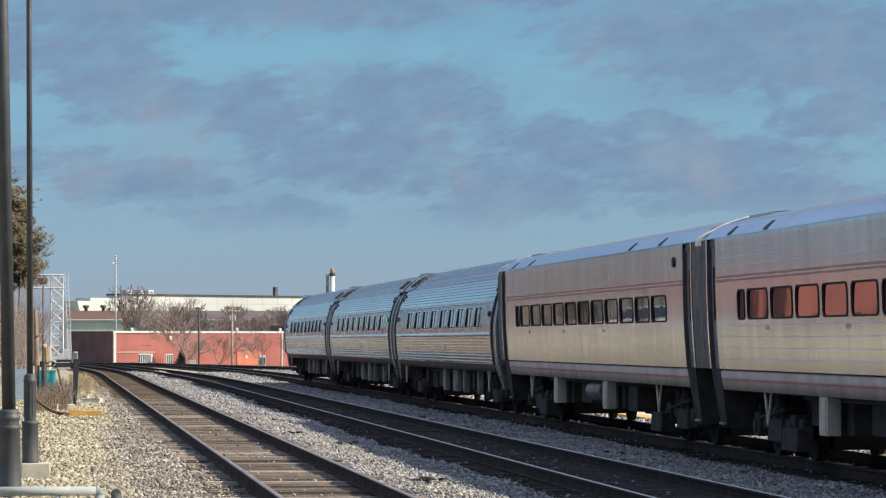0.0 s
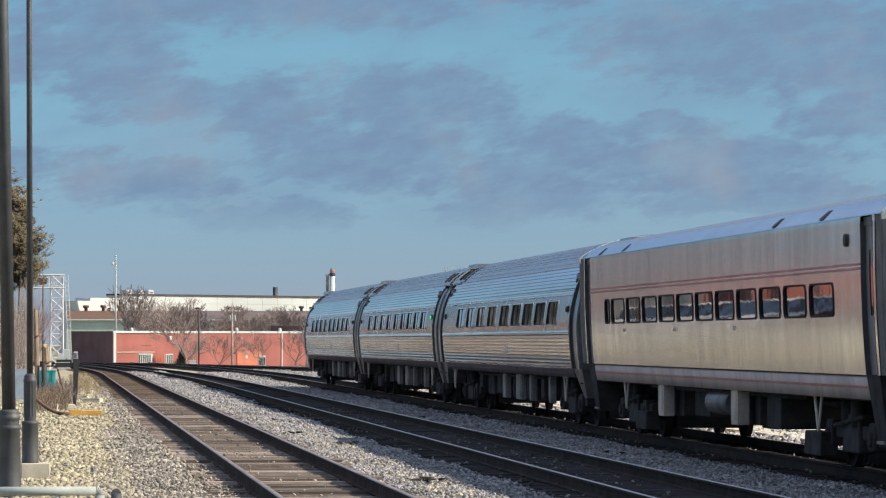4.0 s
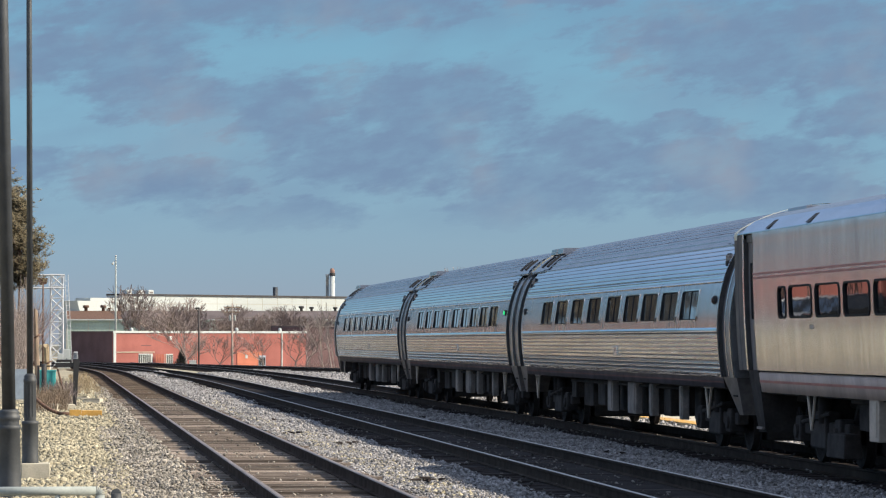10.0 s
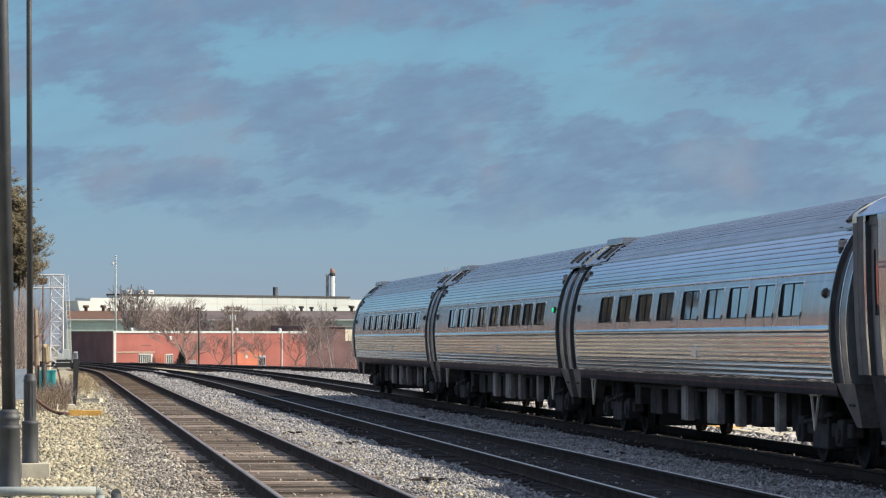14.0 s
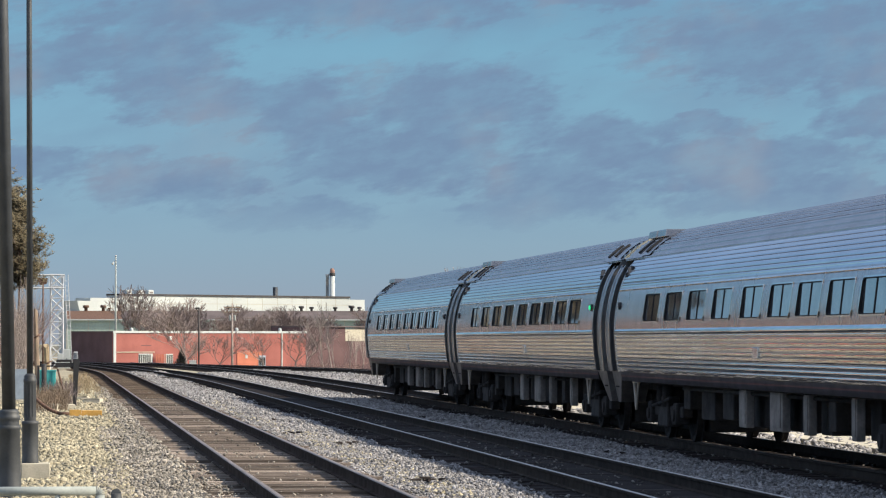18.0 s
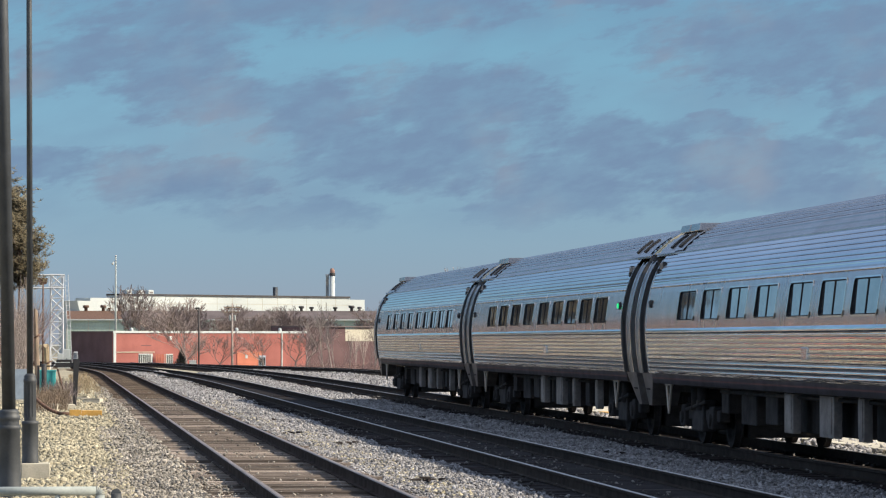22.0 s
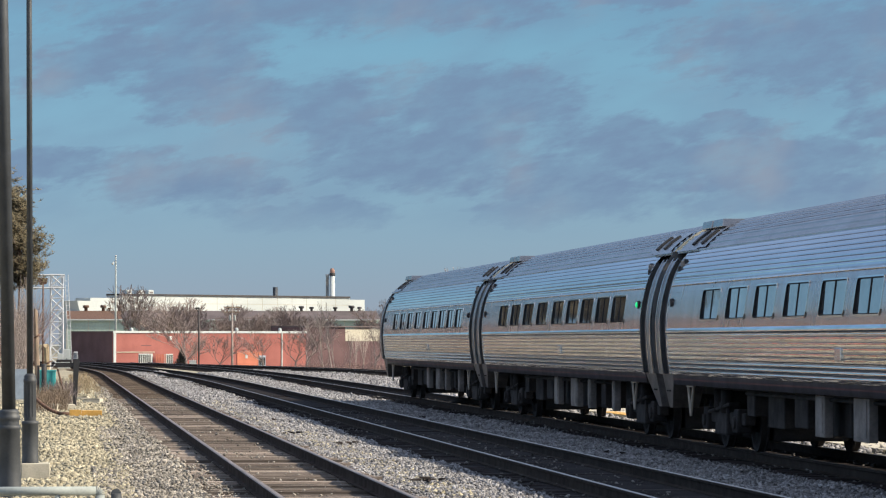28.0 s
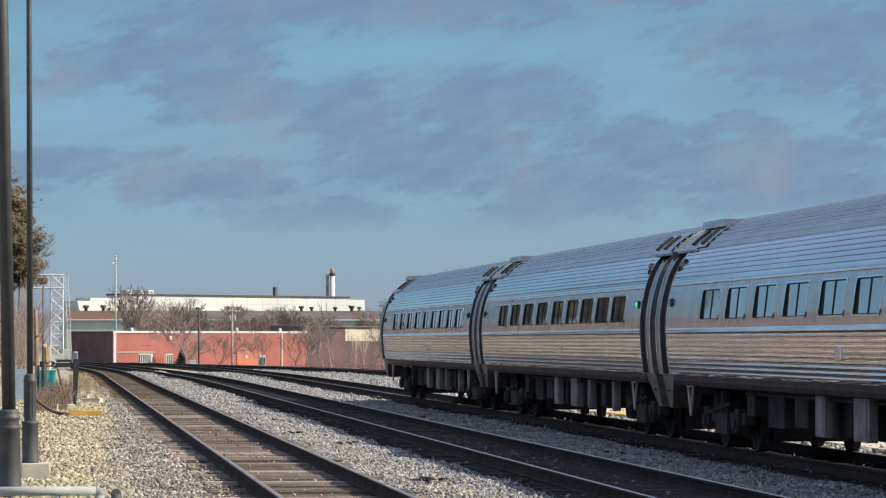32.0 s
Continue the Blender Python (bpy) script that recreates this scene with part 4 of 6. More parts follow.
        rod(bm, (sign * (flat_width(3.1) - 0.02), -10.75, 3.1), (sign * (flat_width(3.1) + 0.03), -10.75, 3.1), 0.1, 0.08, 16)
        part("marker_lamp", bm, BLACKIRON, car, "round black marker lamp")
        for y in (10.6, 7.8, -5.9, -9.1):
            bm = fresh()
            rows = [[bm.verts.new((sign * (1.565 - 0.28 * f + 0.008), y + e + 0.22 * f, 3.415 + 0.202 * f + 0.008)) for e in (-0.14, 0.14)] for f in (0.04, 0.7)]
            bm.faces.new((rows[0][0], rows[0][1], rows[1][1], rows[1][0]))
            part("roof_seam", bm, BLACKIRON, car, "dark drain seam on the roof edge")
        for k in (1, 4, 7):
            boxed("label_plate", PILLAR, car, *sorted((sign * (flat_width(1.98) - 0.01), sign * (flat_width(1.98) + 0.006))), 9.2 - 1.757 * k, 9.45 - 1.757 * k, 1.94, 2.0, 0, 0.001)
    bm = fresh()
    half = [(-1.285, 3.615), (-1.2, 3.65), (-1.0, 3.71), (-0.75, 3.77), (-0.5, 3.82), (-0.25, 3.85), (0.0, 3.86)]
    loft(bm, half + [(-x, z) for x, z in half[::-1]][1:], [-end, end])
    part("roof", bm, ROOF, car, "smooth steel roof")
    for sign in (-1, 1):
        bm = fresh()
        loft(bm, [(sign * 1.578, 3.384), (sign * 1.59, 3.388), (sign * 1.588, 3.402), (sign * 1.565, 3.415), (sign * 1.42, 3.53), (sign * 1.285, 3.617)], [-end, end], False)
        part("roof_cove", bm, ROOF_F, car, "smooth slanting roof edge")
    boxed("roof_hatch", ROOF, car, -0.85, 0.0, 11.2, 12.6, 3.68, 3.80, 0.03, 0.01, "low grey roof hatch")
    for d in (-1, 1):
        bm = fresh()
        full = [(-x, z) for x, z in FLAT_SECTION] + [(x, z) for x, z in FLAT_SECTION[::-1]][1:]
        bm.faces.new([bm.verts.new((x, d * (end - 0.005), z)) for x, z in full])
        part("end_wall", bm, SATIN, car)
        # diaphragm arc in two colours: cream paints its sunlit top, grey-brown below
        bm = fresh()
        arc = [(x * 0.995, 1.33 + (z - 1.33) * (1.0 + 0.014 * max(0.0, (z - 2.9) / 0.9))) for x, z in full]
        loft(bm, [p for p in arc if p[1] > 3.3], sorted((d * end, d * 13.01)))
        part("end_fairing", bm, FAIRING_LIT, car, "fairing over the gangway with sunlight painted as cream")
        for sx in (-1, 1):
            bm = fresh()
            loft(bm, [p for p in arc if p[1] <= 3.32 and p[0] * sx > 0], sorted((d * end, d * 13.01)))
            part("diaphragm", bm, CURTAIN, car, "grey-brown corridor diaphragm")
        coupler(car, d * 12.75)
    bm = fresh()
    box(bm, -1.35, 1.35, -11.6, 11.6, 0.98, 1.3)
    part("floor_pan", bm, DARK, car)
    for y in (-9.07, 9.07):
        truck(y, car)
    undergear(car, [(4.45, 1.15, 0.46, 1.42, PILLAR), (6.2, 0.9, 0.55, 1.1, DARK), (-2.2, 1.1, 0.46, 1.42, PILLAR), (2.2, 1.4, 0.5, 1.1, DARK), (-0.5, 1.6, 0.6, 0.9, DARK), (-4.2, 1.0, 0.45, 1.2, DARK)], random.Random(5))
    bm = fresh()
    rod(bm, (-1.2, -1.4, 0.78), (-1.2, 0.4, 0.78), 0.2, 0.2, 18)
    part("air_tank", bm, WELL, car, "dark grey cylindrical air tank")
    for s in (-1, 1):
        for y in (7.2, -7.4):
            boxed("gear_case", DARK, car, *sorted((s * 1.05, s * 1.32)), y - 0.55, y + 0.55, 0.16, 0.5, 0.02, 0.02, "dark low gear case beside the truck")
    bracket(car, -8.1)
    bracket(car, 8.4)
    CARS.append(car)
    return car


round_car(False)
round_car(True)
round_car(False)
flat_car()
flat_car((1.5, 1.66, 1.83, 2.0, 2.92, 3.06, 3.21), -0.012)
bpy.data.objects.remove(WHEELSET)

# ---------------------------------------------------------------- sky with drifting clouds


# cloud banks: bearing and height over the horizon of their middles, half width and half height, in thousandths
BANKS = [(-60, 96, 70, 7), (-96, 79, 20, 13), (-85, 68, 22, 7), (-54, 66, 17, 10), (-12, 68, 29, 11), (-24, 53, 34, 8), (34, 57, 24, 7), (24, 44, 25, 8), (82, 86, 46, 13),
         (116, 82, 26, 14), (76, 51, 36, 8), (113, 64, 20, 6), (-87, 46, 30, 7), (-50, 37, 24, 4.5), (8, 36, 16, 4), (90, 41, 36, 5), (-128, 80, 20, 9), (-135, 50, 22, 5), (150, 70, 26, 10), (22, 97, 14, 3), (60, 62, 12, 4), (-112, 92, 22, 5), (-70, 116, 50, 8), (60, 112, 46, 7), (-150, 112, 40, 8), (0, 128, 40, 5)]


def cloud_material():
    """Broken banks with ragged, upward-slanting edges, thinning towards the horizon."""
    m = bpy.data.materials.new("cloud_layer")
    m.use_nodes = True
    nt = m.node_tree
    nt.nodes.clear()

    def math_node(op, a, b=None, c=None):
        n = nt.nodes.new("ShaderNodeMath")
        n.operation = op
        for k, v in enumerate((a, b, c)):
            if v is None:
                continue
            if isinstance(v, (int, float)):
                n.inputs[k].default_value = v
            else:
                nt.links.new(v, n.inputs[k])
        return n.outputs[0]

    def vec_node(op, a, b):
        n = nt.nodes.new("ShaderNodeVectorMath")
        n.operation = op
        for k, v in enumerate((a, b)):
            if isinstance(v, tuple):
                n.inputs[k].default_value = v
            else:
                nt.links.new(v, n.inputs[k])
        return n.outputs["Value"] if op == "LENGTH" else n.outputs["Vector"]

    def noise(vector, scale, detail, rough=0.5):
        n = nt.nodes.new("ShaderNodeTexNoise")
        n.inputs["Scale"].default_value, n.inputs["Detail"].default_value, n.inputs["Roughness"].default_value = scale, detail, rough
        nt.links.new(vector, n.inputs["Vector"])
        return n

    def ramp(v, a, b, lo=0.0, hi=1.0, kind="SMOOTHSTEP"):
        n = nt.nodes.new("ShaderNodeMapRange")
        n.interpolation_type = kind
        for key, x in zip(("From Min", "From Max", "To Min", "To Max"), (a, b, lo, hi)):
            n.inputs[key].default_value = x
        nt.links.new(v, n.inputs["Value"])
        return n.outputs[0]

    out = nt.nodes.new("ShaderNodeOutputMaterial")
    tc = nt.nodes.new("ShaderNodeTexCoord")
    sp = nt.nodes.new("ShaderNodeSeparateXYZ")
    nt.links.new(tc.outputs["Object"], sp.inputs[0])
    c, s = math.cos(radians(6.309)), math.sin(radians(6.309))
    across = math_node("ADD", math_node("MULTIPLY", sp.outputs["X"], c), math_node("MULTIPLY", sp.outputs["Y"], -s))
    ahead = math_node("MAXIMUM", math_node("ADD", math_node("MULTIPLY", sp.outputs["X"], s), math_node("MULTIPLY", sp.outputs["Y"], c)), 300.0)
    u = math_node("MULTIPLY", math_node("DIVIDE", across, ahead), 1000.0)
    v = math_node("DIVIDE", 128226.0, ahead)
    cb = nt.nodes.new("ShaderNodeCombineXYZ")
    nt.links.new(u, cb.inputs[0])
    nt.links.new(v, cb.inputs[1])
    at = cb.outputs[0]
    # slanted, flattened domain for the ragged edges
    cs = nt.nodes.new("ShaderNodeCombineXYZ")
    nt.links.new(u, cs.inputs[0])
    nt.links.new(math_node("MULTIPLY", math_node("SUBTRACT", v, math_node("MULTIPLY", u, 0.16)), 2.3), cs.inputs[1])
    slant = cs.outputs[0]
    wisp = noise(slant, 0.03, 6, 0.6)
    bent = vec_node("ADD", at, vec_node("MULTIPLY", vec_node("SUBTRACT", wisp.outputs["Color"], (0.5, 0.5, 0.5)), (42.0, 19.0, 0.0)))
    fine = noise(slant, 0.11, 6, 0.6).outputs["Fac"]
    broad = noise(slant, 0.022, 4, 0.5).outputs["Fac"]
    d = math_node("MULTIPLY_ADD", broad, -3.0, 2.9)
    for bx, by, rx, ry in BANKS:
        e = vec_node("LENGTH", vec_node("MULTIPLY", vec_node("SUBTRACT", bent, (bx, by, 0.0)), (0.84 / rx, 0.8 / ry, 0.0)), (0.0, 0.0, 0.0))
        d = math_node("SMOOTH_MIN", d, e, 0.25)
    d = math_node("ADD", d, math_node("MULTIPLY_ADD", fine, 1.3, -0.65))
    mask = ramp(d, 1.2, 0.55)
    mask = math_node("MULTIPLY", mask, ramp(noise(slant, 0.07, 6, 0.65).outputs["Fac"], 0.3, 0.65, 0.62, 1.0))
    veil = ramp(broad, 0.35, 0.65, 0.0, 0.4)
    mask = math_node("MAXIMUM", mask, veil)
    lit = ramp(noise(at, 0.03, 4).outputs["Fac"], 0.45, 0.75)
    mix = nt.nodes.new("ShaderNodeMix")
    mix.data_type = "RGBA"
    mix.inputs["A"].default_value = (0.108, 0.163, 0.25, 1)
    mix.inputs["B"].default_value = (0.16, 0.195, 0.255, 1)
    nt.links.new(lit, mix.inputs["Factor"])
    em = nt.nodes.new("ShaderNodeEmission")
    nt.links.new(mix.outputs["Result"], em.inputs[0])
    tr = nt.nodes.new("ShaderNodeBsdfTransparent")
    ms = nt.nodes.new("ShaderNodeMixShader")
    thin = math_node("MULTIPLY", ramp(ahead, 3000, 4600, 0.92, 0.0, "LINEAR"), ramp(ahead, 650, 1050, 0.15, 1.0, "LINEAR"))
    nt.links.new(math_node("MULTIPLY", mask, thin), ms.inputs[0])
    nt.links.new(tr.outputs[0], ms.inputs[1])
    nt.links.new(em.outputs[0], ms.inputs[2])
    nt.links.new(ms.outputs[0], out.inputs[0])
    return m


def build_clouds():
    bm = fresh()
    xs = [-4000, -1500, 0, 1500, 4000]
    ys = [500, 1500, 3000, 4700]
    grid = [[bm.verts.new((x, y, 0)) for x in xs] for y in ys]
    for p, q in zip(grid, grid[1:]):
        for i in range(len(xs) - 1):
            bm.faces.new((p[i], p[i + 1], q[i + 1], q[i]))
    ob = part("cloud_layer", bm, cloud_material())
    return tagged(ob, "thin broken mauve-grey cloud drifting across a blue sky", "clouds", kind="structure")


CLOUDS = build_clouds()

# ---------------------------------------------------------------- trees and brush


def bare_tree_parts(seed, height, spread=0.55, levels=5, twig=0.012, lean=0.0, first=0.24):
    """Trunk and crown meshes of a leafless tree, branch by branch."""
    rng = random.Random(seed)
    trunk, crown = fresh(), fresh()

    def grow(at, way, length, r, level):
        bm = trunk if level == 0 else crown
        pieces = 3 if level < 2 else 2
        here = at.copy()
        for i in range(pieces):
            way = (way + Vector((rng.gauss(0, 0.10), rng.gauss(0, 0.10), rng.gauss(0.03, 0.06)))).normalized()
            nxt = here + way * (length / pieces)
            r1 = max(twig, r * (1 - 0.4 * (i + 1) / pieces))
            rod(bm, here, nxt, max(twig, r * (1 - 0.4 * i / pieces)), r1, 6 if level < 2 else 3, False)
            here = nxt
            if level and level < levels and rng.random() < 0.75:
                side = Vector((rng.gauss(0, 1), rng.gauss(0, 1), rng.gauss(0.25, 0.4))).normalized()
                grow(here, (way + side * spread * 1.3).normalized(), length * rng.uniform(0.5, 0.75), r1 * 0.6, level + 1)
        if level < levels:
            for _ in range(3 if level < 2 else 2):
                side = Vector((rng.gauss(0, 1), rng.gauss(0, 1), rng.gauss(0.2, 0.35))).normalized()
                grow(here, (way + side * spread).normalized(), length * rng.uniform(0.62, 0.85), r1 * 0.72, level + 1)

    grow(Vector((0, 0, 0)), Vector((lean, 0, 1)), height * first, height * 0.017, 0)
    return trunk, crown


def bare_tree(seed, height, label, bark=None, **kw):
    t = thing("bare_tree", label, "tree", group="bare trees beyond the tracks")
    a, b = bare_tree_parts(seed, height, **kw)
    part("trunk", a, bark or BARK, t)
    part("crown", b, TWIG if bark is None else bark, t)
    return t


MODELS = [bare_tree(11, 8.0, "leafless grey-brown tree with a wide twiggy crown", twig=0.0115, levels=6), bare_tree(23, 7.0, "leafless brown tree with upright twiggy limbs", spread=0.42, twig=0.0115, levels=6),
          bare_tree(37, 9.0, "tall leafless grey tree with spreading limbs", spread=0.6, twig=0.014), bare_tree(5, 6.0, "small leafless brown tree with dense twigs", spread=0.7, twig=0.011, levels=6)]
LACY = bare_tree(63, 7.5, "lacy leafless brown tree before the warehouse wall", spread=0.62, twig=0.010, levels=5)
SLENDER = bare_tree(51, 8.0, "slender pale-barked leafless tree", BIRCH, spread=0.16, twig=0.024, levels=3, first=0.5)


def plant_trees():
    rng = random.Random(8)
    rows = [(13.801, 560, 2, 1.45), (83.073, 900, 0, 1.6), (15.391, 590, 1, 1.35), (18.94, 540, 0, 1.25), (21.277, 575, 1, 1.5), 
            (23.874, 560, 2, 1.0), (27.052, 590, 0, 1.15), (29.738, 560, 1, 1.15), (32.67, 585, 0, 1.2), (33.012, 565, 3, 1.55),
            (35.616, 560, 0, 1.1), (39.146, 590, 1, 1.4), (39.479, 570, 3, 1.5), (44.083, 600, 0, 1.0), (16.526, 555, 3, 1.3),
            (27.631, 540, 3, 1.3), (38.712, 540, 1, 0.95), 
            (44.848, 1250, 0, 2.1), (106.272, 900, 2, 2.6), (98.182, 900, 1, 2.2), (131.38, 900, 2, 2.2), (161.114, 900, 0, 2.2)]
    for i in range(16):
        rows.append((19.5 + 1.75 * i + rng.uniform(-0.7, 0.7), rng.uniform(545, 610), (0, 1, 3, 0)[i % 4], rng.uniform(0.85, 1.25)))
    for x, y, k, s in rows:
        t = copy_thing(MODELS[k], pose(x, y, -3.2, 0, 0, rng.uniform(0, 360)))
        t.scale = (s * 1.75, s * 1.75, s * rng.uniform(1.3, 1.5))
    for x, y, s, k in ((16.564, 440, 1.45, 0), (15.608, 437, 0.95, 1), (20.526, 443, 0.9, 3), (26.564, 446, 0.9, 1), (30.585, 450, 1.0, 0), (31.187, 440, 1.1, 1), (38.4, 425, 1.1, 1)):
        t = copy_thing(LACY, pose(x, y, -3.1, 0, 0, rng.uniform(0, 360)))
        t.scale = (s * 1.35, s * 1.35, s * 1.2)
    for x, y, s in ((30.555, 400, 0.72), (31.923, 405, 0.85), (31.758, 398, 0.62), (36.036, 420, 0.55), (37.979, 432, 0.5)):
        t = copy_thing(SLENDER, pose(x, y, -3.1, 0, 0, rng.uniform(0, 360)))
        t.scale = (s * 0.8, s * 0.8, s)
    # the thicket beside the line, mirrored in the coaches
    for i in range(34):
        y = 196 + 4.6 * i + rng.uniform(-2, 2)
        t = copy_thing(MODELS[i % 4], pose(-0.03 * y - rng.uniform(4, 12), y, -0.3 if y < 240 else -1.2, 0, 0, rng.uniform(0, 360)))
        t.scale = (1.0,) * 3
    MODELS[0].matrix_basis = pose(-22, 215, -0.3, 0, 0, 30)
    MODELS[1].matrix_basis = pose(-26, 235, -0.3, 0, 0, 80)
    MODELS[2].matrix_basis = pose(-16, 330, -1.5)
    MODELS[3].matrix_basis = pose(-19, 200, -0.3, 0, 0, 200)
    MODELS[3].scale = (0.9,) * 3
    LACY.matrix_basis = pose(18.081, 446, -3.1, 0, 0, 70)
    SLENDER.matrix_basis = pose(34.596, 415, -3.1)
    SLENDER.scale = (0.4, 0.4, 0.5)


plant_trees()


def brush(name, label, mat, seed, x0, x1, y0, y1, n, h0, h1, z, r=0.012):
    """A thicket of thin upright stems."""
    rng = random.Random(seed)
    bm = fresh()
    for _ in range(n):
        at = Vector((rng.uniform(x0, x1), rng.uniform(y0, y1), z))
        h = rng.uniform(h0, h1)
        way = Vector((rng.gauss(0, 0.22), rng.gauss(0, 0.22), 1)).normalized()
        mid = at + way * h * 0.55
        rod(bm, at, mid, r * 1.4, r, 3, False)
        for _ in range(3):
            d = (way + Vector((rng.gauss(0, 0.35), rng.gauss(0, 0.35), rng.gauss(0, 0.15)))).normalized()
            rod(bm, mid, mid + d * h * rng.uniform(0.3, 0.5), r, r * 0.5, 3, False)
    return tagged(part(name, bm, mat), label, "brush", kind="stuff")


brush("russet_thicket", "russet leafless brush behind the far tracks", REDBRUSH, 2, 28.222, 40.048, 385, 430, 1300, 1.0, 2.5, -3.1, 0.018)
brush("tall_saplings", "tall thin leafless saplings before the dark shed", TWIG, 44, 28.028, 40.048, 380, 420, 55, 3.0, 5.8, -3.1, 0.014)
brush("grey_thicket", "grey leafless brush below the warehouse wall", TWIG, 4, 7.461, 31.187, 432, 452, 260, 0.7, 2.2, -3.1, 0.014)
brush("russet_thicket", "russet bare saplings beside the siding", REDBRUSH, 6, -2.626, -1.417, 182, 200, 300, 1.5, 4.8, -0.25, 0.012)
brush("pale_saplings", "pale leafless saplings beside the siding", BIRCH, 19, -2.049, -1.392, 166, 178, 150, 1.5, 5.4, -0.25, 0.014)
brush("dry_weeds", "dry straw weeds at the foot of the bumper", DRYBRUSH, 7, -0.544, 0.318, 98, 112, 420, 0.25, 0.75, -0.23, 0.006)
brush("dry_weeds", "dry brown weeds along the fence", TWIG, 12, -0.586, 0.646, 106, 124, 260, 0.3, 0.85, -0.23, 0.007)
brush("dry_grass", "dry grass verge beyond the gravel", STRAW, 15, 0.698, 1.704, 128, 190, 500, 0.12, 0.4, -0.22, 0.008)


def evergreen():
    """A ragged dry conifer: trunk, limbs and many needle clumps."""
    t = thing("evergreen_tree", "ragged olive-brown evergreen tree beside the line", "tree", pose(-1.937, 182, -0.25))
    part("trunk", rod(fresh(), (0, 0, 0), (0.1, 0, 8.8), 0.08, 0.03, 10), RUSTY, t)
    rng = random.Random(3)
    bm = fresh()
    limbs = fresh()
    for i in range(210):
        z = rng.uniform(4.7, 9.4)
        f = (z - 4.5) / 5.2
        reach = (0.45 + 1.3 * math.sin(min(1, f * 1.15 + 0.12) * math.pi) ** 0.8) * rng.uniform(0.45, 1.05)
        a = rng.uniform(0, 2 * math.pi)
        tip = Vector((reach * math.cos(a), reach * math.sin(a), z + reach * rng.uniform(0.15, 0.6)))
        root = Vector((0.05, 0, z))
        rod(limbs, root, tip, 0.03, 0.008, 4, False)
        for k in range(30):
            s = rng.uniform(0.25, 1.05)
            c = root.lerp(tip, s) + Vector((rng.gauss(0, 0.11), rng.gauss(0, 0.11), rng.gauss(0, 0.10)))
            for _ in range(5):
                d = Vector((rng.gauss(0, 1), rng.gauss(0, 1), rng.gauss(0.5, 0.7))).normalized() * rng.uniform(0.12, 0.26)
                w = d.orthogonal().normalized() * 0.022
                bm.faces.new([bm.verts.new(c - w), bm.verts.new(c + w), bm.verts.new(c + d)])
    part("limbwork", limbs, BARK, t)
    part("crown", bm, NEEDLE, t, "ragged clumps of olive-brown needles")
    # more of the row, seen in the coach windows
    for x, y, k, turn in ((-4.2, 186, 1.35, 40), (-6.0, 178, 1.5, 110), (-8.2, 184, 1.45, 200), (-7.6, 170, 1.4, 290)):
        copy_thing(t, pose(x, y, -0.25, 0, 0, turn)).scale = (k * 1.3, k * 1.3, k)


evergreen()

# ---------------------------------------------------------------- far buildings


